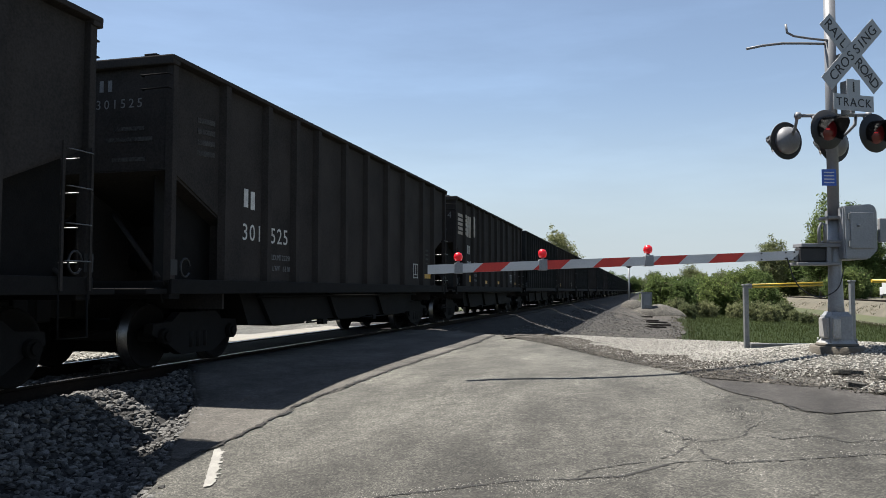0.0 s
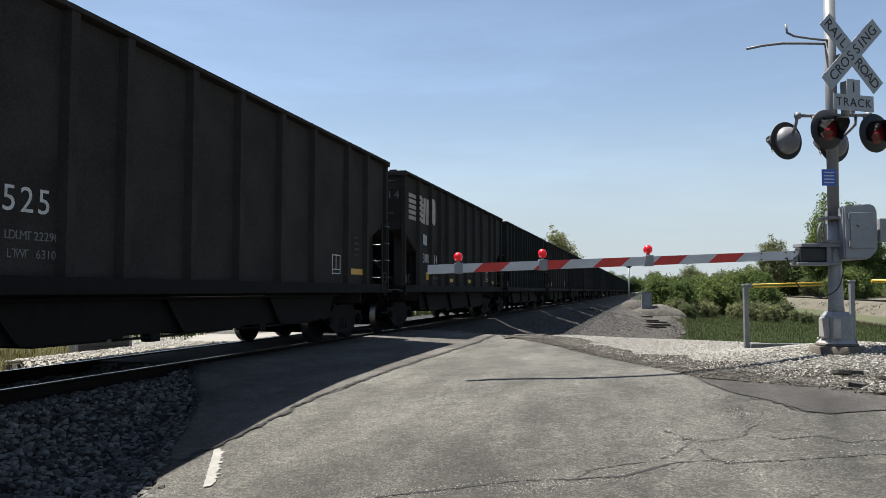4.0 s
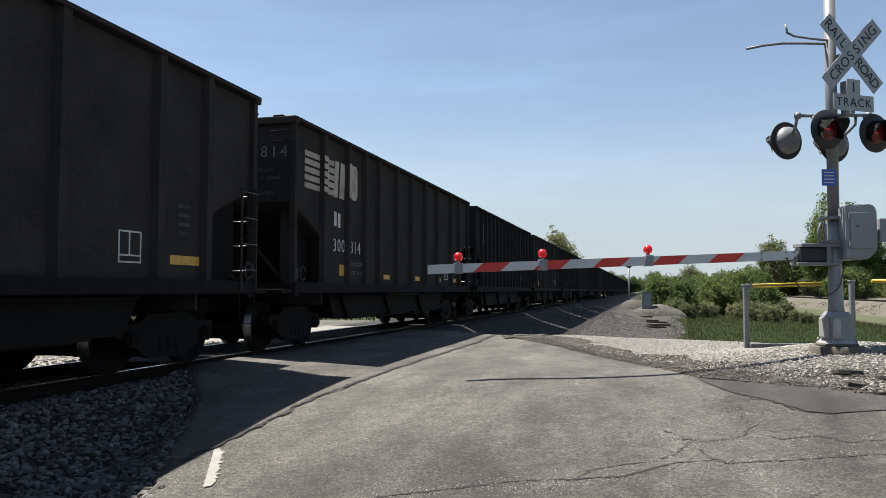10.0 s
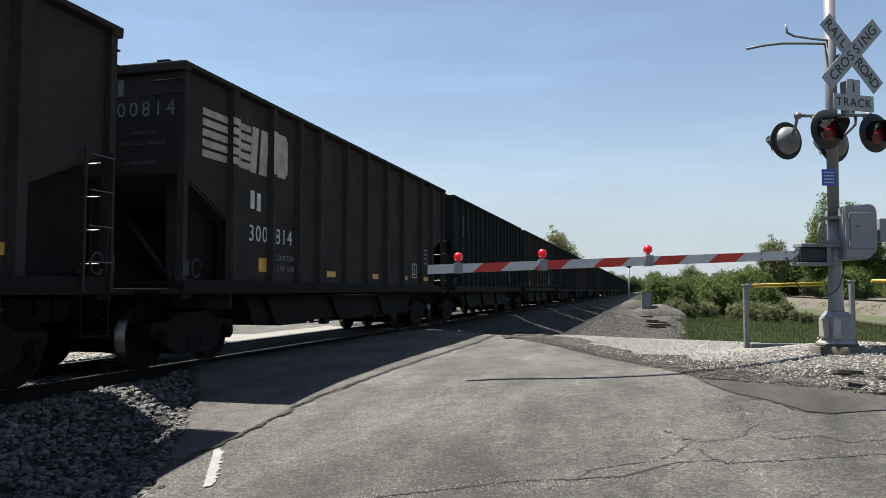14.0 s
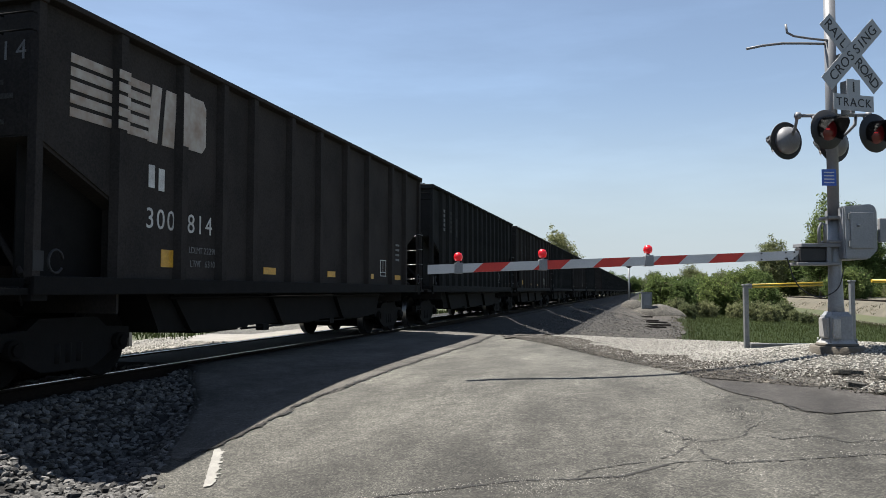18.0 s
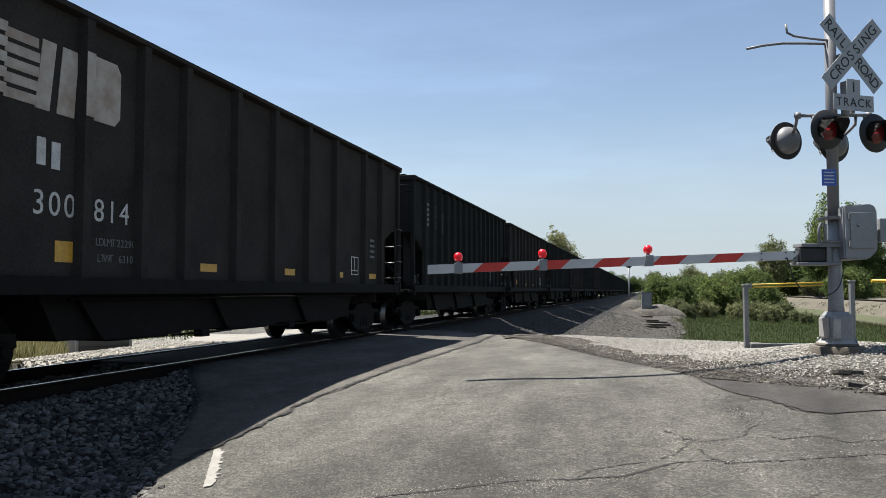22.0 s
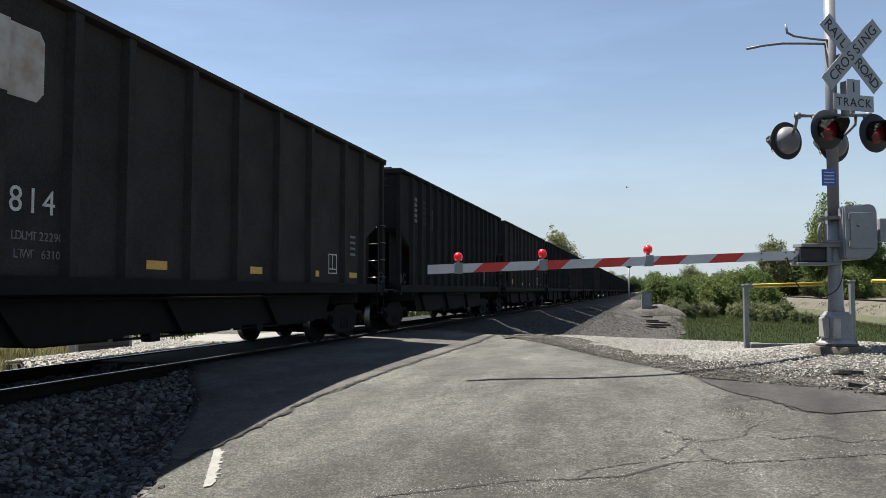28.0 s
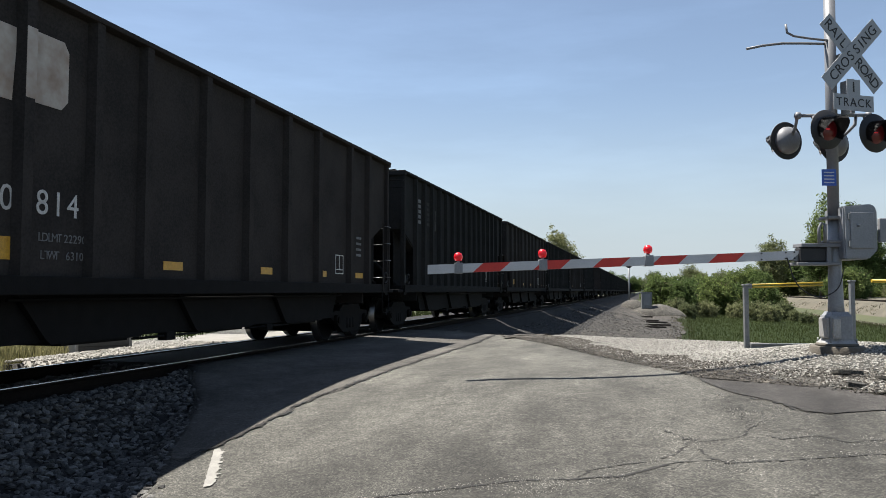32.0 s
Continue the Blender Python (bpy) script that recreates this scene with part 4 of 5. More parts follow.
part("bracket_web", boxes((-0.16, -0.10, -0.12, 0.12, 1.185, 1.385), bevel=0.006), M["alu"], gate)
# black block stands in for the shaded cavity round the arm pivot
part("arm_hub", boxes((-0.50, -0.10, -0.09, 0.09, 1.19, 1.38), bevel=0.02), M["black"], gate, "arm pivot block, coloured black for the shaded cavity of the bracket")
for z in (1.44, 1.76):
    part("collar", boxes((-0.14, 0.14, -0.14, 0.14, z, z + 0.04), bevel=0.01), M["alu"], gate)
bm = bmesh.new()
tube(bm, [(-0.28, -0.16, 1.44), (-0.28, -0.16, 1.62), (-0.25, -0.16, 1.70), (-0.2, -0.16, 1.68), (-0.2, -0.16, 1.44)], 0.022, 8)
part("latch_handle", bm, M["alu"], gate)
bm = bmesh.new()
tube(bm, smooth_path([(-0.68, -0.05, 1.30), (-0.66, -0.05, 1.25), (-0.60, -0.08, 1.0), (-0.52, -0.1, 0.85), (-0.38, -0.12, 0.75), (-0.22, -0.13, 0.73), (-0.02, -0.12, 0.85), (0.06, -0.11, 1.1), (0.07, -0.11, 1.2)], 5), 0.008, 6)
part("cable", bm, M["black"], gate)

# the arm
A0, A1 = gz(1410, 452), gz(757, 477.5)


def arm_at(px):
    x = gz(px, 460)[0]
    return x, A0[1] + (A1[1] - A0[1]) * (x - A0[0]) / (A1[0] - A0[0])


arm = part("gate_arm", boxes((-0.58, -0.35, -0.035, 0.035, 1.2, 1.33), bevel=0.006), M["galv"], gate, "red and white striped gate arm")


def stripe(a, b, material, slant=18, half=0.061):
    (x0, z0), (x1, z1) = arm_at(a), arm_at(b)
    k = slant / 133.0
    q = 0.0 if a < 760 else k / 2
    bm = prism(bmesh.new(), [(x0 - q, z0 - half), (x1 - k / 2, z1 - half), (x1 + k / 2, z1 + half), (x0 + q, z0 + half)], "y", -0.05, 0.05)
    return part("stripe", bm, material, arm)


edges = [757, 846, 894, 952, 1000, 1057, 1106, 1160, 1207, 1260, 1308, 1408]
for k in range(len(edges) - 1):
    stripe(edges[k], edges[k + 1], M["red_refl"] if k % 2 else M["white_refl"])
for px in (1345, 1388, 1403):
    x, zz = arm_at(px)
    for dz in (-0.04, 0.04):
        part("bolt", lathe(bmesh.new(), [(0.011, 0), (0.011, 0.012)], 8, pose(x, -0.05, zz + dz, 90, 0, 0)), M["black"], arm)
for px, z in ((811, 0), (960, 0), (1147, 0)):
    x, zz = arm_at(px)
    bm = boxes((x - 0.05, x + 0.06, -0.065, 0.065, zz - 0.07, zz + 0.075), (x - 0.02, x + 0.02, -0.02, 0.02, zz + 0.07, zz + 0.10), bevel=0.006)
    lb = part("lamp_bracket", bm, M["cabinet"], arm)
    part("lamp", lathe(bmesh.new(), [(0.02, -0.055), (0.045, -0.05), (0.058, -0.02), (0.06, 0.01), (0.045, 0.045), (0.02, 0.058)], 18, pose(x, 0, zz + 0.155)), M["lamp"], lb, "lit red gate lamp")

# crossbuck, track count sign, signal heads
TURN = 17
sx, sz = gz(1507, 96, 0.24)
cross = part("crossbuck", boxes((-0.03, 0.03, -0.0, 0.30, -0.05, 0.05)), M["galv"], gate, "white crossbuck sign with black lettering")
cross.matrix_basis = pose(sx, -0.24, sz, 0, 0, TURN)
CROSSING = (("C", -0.44), ("R", -0.31), ("O", -0.175), ("S", -0.04), ("S", 0.10), ("I", 0.21), ("N", 0.33), ("G", 0.48))
RAILROAD = (("R", -0.52), ("A", -0.395), ("I", -0.295), ("L", -0.19), ("R", 0.16), ("O", 0.28), ("A", 0.40), ("D", 0.52))
for ang, word, d in ((45, CROSSING, -0.012), (-45, RAILROAD, -0.004)):
    bl = part("blade", moved(boxes((-0.61, 0.61, d - 0.003, d + 0.003, -0.115, 0.115)), pose(0, 0, 0, 0, -ang, 0)), M["sign_white"], cross)
    for letter, at in word:
        part("lettering", moved(letters(letter, 0.19), pose(0, 0, 0, 0, -ang, 0) @ pose(at, d - 0.005, -0.005)), M["sign_black"], bl)
tx, tz = gz(1511, 174, 0.22)
tsign = part("track_sign", boxes((-0.33, 0.33, -0.003, 0.003, -0.17, 0.045), (-0.11, 0.11, -0.003, 0.003, 0.045, 0.25)), M["sign_white"], gate, "white inverted-T sign")
tsign.matrix_basis = pose(tx, -0.22, tz, 0, 0, TURN)
part("lettering", moved(letters("TRACK", 0.16, spacing=1.2), pose(0, -0.006, -0.065)), M["sign_black"], tsign)
part("lettering", moved(letters("1", 0.2), pose(0, -0.006, 0.14)), M["sign_black"], tsign)
part("bracket", boxes((-0.02, 0.02, 0.003, 0.2, -0.2, 0.26)), M["galv"], tsign)

arm_m = pose(0.02, 0, gz(1478, 205)[1], 0, 0, TURN)
bm = bmesh.new()
tube(bm, [(-0.57, 0, -0.04), (0.62, 0, 0.05)], 0.024, 10)
for x, z in ((-0.57, -0.04), (0.62, 0.05)):
    lathe(bm, [(0.005, -0.05), (0.035, -0.04), (0.05, 0.0), (0.035, 0.04), (0.005, 0.05)], 14, pose(x, 0, z))
crossarm = part("signal_crossarm", bm, M["alu"], gate)
crossarm.matrix_basis = arm_m


def signal_head(x, face, along):
    """Black background disc, hood, housing; face -1 towards the road, 1 away."""
    h = part("signal_head", lathe(bmesh.new(), [(0.255, -0.004), (0.26, 0.0), (0.255, 0.006), (0.02, 0.03)], 36, pose(0, 0, 0, 90, 0, 0)), M["black"], crossarm, "black round signal background with hooded red lens")
    drop = -0.275 if face < 0 else -0.315
    h.matrix_basis = pose(x, face * 0.30, drop, 0, 0, 0 if face < 0 else 180)
    part("housing", lathe(bmesh.new(), [(0.19, 0.0), (0.185, 0.05), (0.13, 0.12), (0.06, 0.14)], 28, pose(0, 0.0, 0, -90, 0, 0)), M["alu"], h, "grey domed lamp housing")
    part("lens", lathe(bmesh.new(), [(0.15, 0.0), (0.145, 0.015), (0.08, 0.04), (0.01, 0.05)], 28, pose(0, -0.005, 0, 90, 0, 0)), M["lens"], h, "red signal lens")
    part("lens_core", boxes((-0.06, 0.0, -0.056, -0.046, -0.012, 0.004), bevel=0.004), M["lens_core"], h, "lit lamp core")
    bm = bmesh.new()
    n = 18
    rows = []
    for k in range(n + 1):
        t = radians(-35 + 250 * k / n)
        reach = 0.30 * (0.35 + 0.65 * max(0.0, math.sin(t * 0.98 + 0.03)) ** 0.8)
        rows.append((bm.verts.new((0.165 * math.cos(t), -0.003, 0.165 * math.sin(t))), bm.verts.new((0.172 * math.cos(t), -0.003 - reach, 0.172 * math.sin(t) - 0.05))))
    for (a, b), (c, d) in zip(rows, rows[1:]):
        f = bm.faces.new((a, c, d, b))
        f.smooth = True
    bmesh.ops.solidify(bm, geom=bm.faces[:], thickness=0.005)
    part("hood", bm, M["black"] if face < 0 else M["alu"], h)
    bm = bmesh.new()
    side = -(along - x) * face
    tube(bm, [(0, 0.11, 0.05), (side * 0.5, 0.21, 0.14), (side, 0.28, 0.22), (side, 0.30, -drop + 0.07 * along)], 0.022, 8)
    part("bracket", bm, M["alu"], h)


for x, face, along in ((-0.385, -1, -0.34), (0.40, -1, 0.54), (-0.50, 1, -0.57), (0.31, 1, 0.40)):
    signal_head(x, face, along)
part("conduit", tube(bmesh.new(), [(*gz(px, py)[:1], 0, gz(px, py)[1]) for px, py in ((1465, 78), (1420, 77), (1385, 77), (1350, 81), (1321, 87))], 0.018, 8), M["alu"], gate)
part("conduit", tube(bmesh.new(), [(*gz(px, py)[:1], -0.04, gz(px, py)[1]) for px, py in ((1465, 74), (1430, 70), (1403, 66), (1391, 60), (1388, 45))], 0.016, 8), M["alu"], gate)
bs = part("information_sign", boxes((-0.10, 0.10, -0.003, 0.003, -0.11, 0.11)), M["blue"], gate, "small blue information sign with unreadable white bars")
bs.matrix_basis = pose(gz(1462, 316)[0], -0.08, gz(1462, 316)[1], 0, 0, 4)
for k in range(4):
    part("text_bar", boxes((-0.07, 0.07, -0.006, -0.004, 0.06 - 0.045 * k, 0.075 - 0.045 * k)), M["white_refl"], bs)

# ---- surfaces laid on the ground ----
def strip(name, path, width, material, parent, lift, rough=0.6, seed=0):
    """A ragged ribbon along a path on the road."""
    rng = random.Random(seed)
    pts = []
    for (x0, y0), (x1, y1) in zip(path, path[1:]):
        n = max(2, int(math.hypot(x1 - x0, y1 - y0) / 0.025))
        for i in range(n):
            t = i / n
            x, y = x0 + (x1 - x0) * t, y0 + (y1 - y0) * t
            k = 0.07 * noise.noise((x * 3.1, y * 3.1, seed)) + 0.045 * noise.noise((x * 11, y * 11, seed)) + 0.02 * noise.noise((x * 31, y * 31, seed))
            pts.append((x + k, y + k * 0.8))
    pts.append(path[-1])
    bm = bmesh.new()
    prev = None
    for i, (x, y) in enumerate(pts):
        a, b = pts[max(0, i - 1)], pts[min(len(pts) - 1, i + 1)]
        dx, dy = b[0] - a[0], b[1] - a[1]
        q = math.hypot(dx, dy) or 1
        taper = min(1.0, (i + 1) / 5, (len(pts) - i) / 5)
        w = width * taper * (1 - 0.75 * rough + 1.9 * rough * rng.random() ** 2 + 0.6 * rough * noise.noise((x * 5, y * 5, seed))) / 2
        z = road_top(x, y) + lift
        pair = (bm.verts.new((x - dy / q * w, y + dx / q * w, z)), bm.verts.new((x + dy / q * w, y - dx / q * w, z)))
        if prev:
            bm.faces.new((prev[0], prev[1], pair[1], pair[0]))
        prev = pair
    bmesh.ops.recalc_face_normals(bm, faces=bm.faces[:])
    return part(name, bm, material, parent)


def apron_edge(y):
    """The joint between the apron at the rails and the road."""
    return float(np.interp(y, (6.1, 7.4, 8.8, 9.3, 11.7, 14.8, 17.4, 20.0), (-4.05, -3.95, -3.93, -3.80, -3.80, -3.72, -3.70, -3.80)))


def patch_low(x):
    """Joint between the road and the newer patch."""
    return float(np.interp(x, (0.6, 0.75, 0.94, 1.28, 1.53, 1.72, 2.33, 6.0), (10.15, 9.55, 9.10, 8.70, 8.29, 8.24, 8.48, 9.3)))


def patch_high(x):
    """Where the gravel lies over the patch."""
    return float(np.interp(x, (0.65, 1.08, 1.35, 1.60, 1.86, 2.08, 2.42, 6.0), (10.42, 10.35, 9.98, 9.60, 9.42, 9.20, 8.95, 9.6)))


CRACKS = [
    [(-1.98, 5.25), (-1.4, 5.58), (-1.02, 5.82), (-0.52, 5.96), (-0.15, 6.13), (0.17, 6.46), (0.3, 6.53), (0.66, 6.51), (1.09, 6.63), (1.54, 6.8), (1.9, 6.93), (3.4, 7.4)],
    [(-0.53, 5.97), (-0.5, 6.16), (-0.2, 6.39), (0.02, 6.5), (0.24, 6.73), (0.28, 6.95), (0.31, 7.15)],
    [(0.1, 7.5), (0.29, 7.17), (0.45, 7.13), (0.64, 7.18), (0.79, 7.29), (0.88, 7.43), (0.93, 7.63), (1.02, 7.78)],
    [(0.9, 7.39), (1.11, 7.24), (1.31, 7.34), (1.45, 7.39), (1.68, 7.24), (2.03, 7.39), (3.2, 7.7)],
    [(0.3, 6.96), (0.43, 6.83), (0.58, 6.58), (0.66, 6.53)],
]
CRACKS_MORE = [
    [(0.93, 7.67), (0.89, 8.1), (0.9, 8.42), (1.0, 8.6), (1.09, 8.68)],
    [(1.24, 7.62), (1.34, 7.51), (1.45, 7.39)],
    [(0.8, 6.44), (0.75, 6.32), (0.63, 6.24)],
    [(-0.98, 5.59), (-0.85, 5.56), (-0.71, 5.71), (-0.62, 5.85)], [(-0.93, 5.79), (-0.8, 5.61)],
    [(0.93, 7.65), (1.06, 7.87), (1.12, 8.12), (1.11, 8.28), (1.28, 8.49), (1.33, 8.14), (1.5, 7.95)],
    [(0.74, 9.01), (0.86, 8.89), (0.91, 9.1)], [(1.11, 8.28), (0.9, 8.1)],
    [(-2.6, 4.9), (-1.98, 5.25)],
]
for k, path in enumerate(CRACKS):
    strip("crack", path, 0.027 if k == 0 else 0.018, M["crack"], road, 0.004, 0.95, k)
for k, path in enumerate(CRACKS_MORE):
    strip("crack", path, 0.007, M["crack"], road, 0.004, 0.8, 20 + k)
web = random.Random(77)
for k in range(70):
    x, y = web.uniform(-0.6, 2.8), web.uniform(5.6, 8.9)
    a = web.choice((0.3, 1.4, 2.2, 2.9)) + web.uniform(-0.4, 0.4)
    p = [(x, y)]
    for q in range(web.choice((2, 3))):
        r = web.uniform(0.12, 0.3)
        p.append((p[-1][0] + r * math.cos(a), p[-1][1] + r * math.sin(a)))
        a += web.uniform(-0.9, 0.9)
    if all(q[0] < right_edge(q[1]) - 0.2 for q in p):
        strip("crack", p, 0.005, M["crack"], road, 0.004, 0.8, 100 + k)
strip("seam", [(apron_edge(y), y) for y in (6.1, 7.4, 8.8, 10.1, 11.7, 13.0, 14.8, 17.4, 19.6)], 0.045, M["crack"], road, 0.016, 0.9, 40)
strip("seam", [(x, patch_low(x)) for x in (0.62, 0.75, 0.94, 1.28, 1.53, 1.72, 2.33, 4.2)], 0.022, M["crack"], road, 0.010, 0.9, 41)
bm = bmesh.new()
prev = None
for i in range(71):
    t = i / 70
    x, y = -3.92 + 0.54 * t, 6.57 - 1.05 * t
    ends = min(1.0, 8 * t, 14 * (1 - t))
    wear = noise.noise((t * 23, 0, 7)) + 0.6 * noise.noise((t * 61, 0, 3))
    a, b = -0.045 - 0.012 * noise.noise((t * 17, 2, 0)), 0.01 + ends * (0.035 + 0.055 * wear)
    b = max(a + 0.02, b)
    pair = [bm.verts.new((x + q * 0.89, y + q * 0.45, road_top(x + q * 0.89, y + q * 0.45) + 0.010)) for q in (a, b)]
    if prev:
        bm.faces.new((prev[0], pair[0], pair[1], prev[1]))
    prev = pair
marking = tagged(part("road_marking", bm, M["road_paint"]), "worn stub of a white painted road line", "road marking", kind="structure")


repave = tagged(ribbon("crossing_apron", spaced((6.2, 20.7, 0.08)), lambda y: max(-6.52, left_edge(y) + 0.05 + wob(0, y)), lambda y: apron_edge(y) + 0.12 * wob(2, y, 7), 16, M["apron"], lambda x, y: road_top(x, y) + 0.007, 0.03),
                "smoother dark asphalt apron beside the rails", "road", kind="structure")


patch = tagged(ribbon("asphalt_patch", spaced((0.62, 6.0, 0.05)), lambda x: patch_low(x) + 0.5 * wob(x, 1, 2), lambda x: max(patch_low(x) + 0.03, patch_high(x) + 0.12 + 0.8 * wob(x, 3, 4)), 10, M["asphalt_new"], lambda y, x: 0.0),
               "dark newer asphalt patch along the gravel edge", "road patch", kind="structure")
for v in patch.data.vertices:
    x, y = v.co.y, v.co.x
    v.co = (x, y, road_top(x, y) + 0.009)
patch.data.flip_normals()


def on_shoulder(x, y):
    w = 0.14 * noise.noise((x * 1.5, y * 1.5, 2))
    return x > right_edge(y) - 0.05 + w and y > (patch_high(x) if x > 0.65 else 0) + 0.1 + w and y < fill_edge(x) + 2.2 + w and x > -4.4


shoulder = tagged(sheet("gravel_shoulder", spaced((-4.6, 12, 0.2)), spaced((9, 22.5, 0.2)), M["gravel_bed"], lambda x, y: ground_z(x, y) + 0.014, on_shoulder),
                  "pale limestone gravel shoulder round the signal mast", "gravel", kind="structure")
grit = tagged(ribbon("grit_edge", spaced((9.4, 20.4, 0.1)), lambda y: right_edge(y) - 0.08 + wob(1, y, 3), lambda y: right_edge(y) + 0.42 + 2.2 * wob(2, y, 9) + 0.25 * noise.noise((y * 0.5, 0, 0)), 6, M["strip"], lambda x, y: ground_z(x, y) + 0.024),
              "dark grit along the edge of the road", "grit", kind="structure")


def strip_rough(x, y):
    return ground_z(x, y) + 0.03 + 0.22 * max(0, noise.noise((x * 0.35, y * 0.12, 2))) + 0.06 * noise.noise((x * 1.5, y * 1.5, 1))


service = tagged(ribbon("service_strip", spaced((18, 60, 0.6), (60, 200, 3)), lambda y: -3.3, lambda y: max(-2.6, min(2.2, (y - 20) * 0.4 - 2.6)) + 0.04 * max(0, y - 50) + 2.0 * noise.noise((y * 0.12, 0, 0)) + 0.5 * noise.noise((y * 0.6, 0, 1)), 22, M["strip"], strip_rough),
                 "brown-grey gravel strip below the embankment", "gravel", kind="structure")


# ---- stones ----
def verge_edge(y):
    """Where the gravel beyond the track gives way to grass."""
    return max(-13.4, -8.6 - max(0.0, y - 8.7) * 0.615)


def on_far_road(x, y):
    return abs((x + 8) * 0.93 + (y - 17.5) * 0.37) < 3.6 and 14.5 < y < 34


def rock_shapes(n, seed):
    rng = np.random.default_rng(seed)
    bm = bmesh.new()
    bmesh.ops.create_icosphere(bm, subdivisions=1, radius=1.0)
    base = np.array([v.co[:] for v in bm.verts])
    tri = np.array([[v.index for v in f.verts] for f in bm.faces])
    bm.free()
    return [base * (1 + 0.30 * rng.standard_normal((len(base), 1))).clip(0.55, 1.5) * rng.uniform(0.6, 1.15, (1, 3)) for _ in range(n)], tri


def stones(name, spots, sizes, material, label, category, seed, sink=0.25):
    """Loose stones joined into one mesh: spots of (x, y, z)."""
    rng = np.random.default_rng(seed)
    shapes, tri = rock_shapes(14, seed)
    vs, fs = [], []
    for k, (x, y, z) in enumerate(spots):
        sh = shapes[int(rng.integers(len(shapes)))]
        a, b = rng.uniform(0, 6.283), rng.uniform(-0.6, 0.6)
        ca, sa, cb, sb = math.cos(a), math.sin(a), math.cos(b), math.sin(b)
        r = np.array([[ca, -sa * cb, sa * sb], [sa, ca * cb, -ca * sb], [0, sb, cb]])
        s = rng.uniform(*sizes) ** 1.0
        vs.append(sh @ r.T * np.array([s, s, s * 0.75]) + np.array([x, y, z + s * (0.5 - sink)]))
        fs.append(tri + k * len(sh))
    me = bpy.data.meshes.new(name)
    me.from_pydata(np.concatenate(vs).tolist(), [], np.concatenate(fs).tolist())
    me.materials.append(material)
    return tagged(new(name, me), label, category, kind="stuff")


def scatter(n, x0, x1, y0, y1, keep, zf, seed):
    rng = random.Random(seed)
    out = []
    while len(out) < n:
        x, y = rng.uniform(x0, x1), rng.uniform(y0, y1)
        if keep(x, y):
            out.append((x, y, zf(x, y)))
    return out


stones("ballast_stones", scatter(12500, -6.5, -1.4, -1.5, 9.9, lambda x, y: (y > 1.5 or x * 0.3 + y > -1.0 + noise.noise((x * 2, y * 2, 5))) and x < left_edge(y) + 0.12 + 0.15 * noise.noise((x * 2, y * 2, 0)) and abs(x - RAIL_NEAR) > 0.16, lambda x, y: max(bed_z(x, y), ground_z(x, y) - 0.02), 11), (0.022, 0.052),
       M["ballast"], "loose grey crushed ballast stones beside the track", "ballast", 11)
stones("ballast_stones", scatter(2500, -8.0, -6.4, 3.5, 10.0, lambda x, y: min(abs(x - RAIL_NEAR), abs(x - RAIL_FAR)) > 0.16 and y < 9.9, lambda x, y: max(bed_z(x, y), ground_z(x, y)), 12), (0.025, 0.055),
       M["ballast"], "loose grey ballast stones between and beyond the rails", "ballast", 12)
stones("gravel_stones", scatter(44000, -4.0, 7.0, 8.8, 18.6, lambda x, y: on_shoulder(x, y) and x > right_edge(y) + 0.28 + wob(x, y, 9) * 3 and -0.12 + 0.26 * (x + 2.2) + 0.10 * (y - 13) > 0.9 * noise.noise((x * 0.9, y * 0.9, 4)) + 0.5 * noise.noise((x * 3, y * 3, 4))
       and y > (patch_high(x) if x > 0.65 else 0) + 0.05 + 0.25 * noise.noise((x * 2, y * 2, 8)), lambda x, y: ground_z(x, y) + 0.015, 13), (0.009, 0.0185), M["gravel"], "loose pale limestone gravel on the shoulder", "gravel", 13)
stones("embankment_stones", scatter(9000, -5.4, 3.5, 19.5, 80.0, lambda x, y: x < 2.2 + 0.03 * (y - 50) and y > 21.8 and (y > 24 or x < -2), lambda x, y: max(ground_z(x, y) + 0.02, strip_rough(x, y) if x > -3.2 else -9), 14), (0.02, 0.055),
       M["ballast"], "loose stones on the embankment slope", "ballast", 14)
stones("gravel_stones", scatter(11000, -3.8, 7.0, 8.7, 19.0, lambda x, y: x > right_edge(y) - 0.15 and (y < 10.5 - 0.12 * x or x < right_edge(y) + 0.9 + 0.5 * noise.noise((y, x, 1))), lambda x, y: ground_z(x, y) + 0.03, 15), (0.006, 0.015),
       M["grit"], "scattered dark grit at the road edge", "gravel", 15)


crumbs = random.Random(91)
crumb_spots = []
for path in CRACKS + CRACKS_MORE:
    for (x0, y0), (x1, y1) in zip(path, path[1:]):
        for q in range(int(math.hypot(x1 - x0, y1 - y0) * 300)):
            t = crumbs.random()
            x, y = x0 + (x1 - x0) * t + crumbs.gauss(0, 0.07), y0 + (y1 - y0) * t + crumbs.gauss(0, 0.07)
            if noise.noise((x * 2.5, y * 2.5, 6)) > -0.05 and x < right_edge(y):
                crumb_spots.append((x, y, road_top(x, y) + 0.001))
stones("road_crumbs", crumb_spots, (0.002, 0.0055), M["gravel"], "pale crumbs of aggregate along the cracks in the road", "grit", 92)


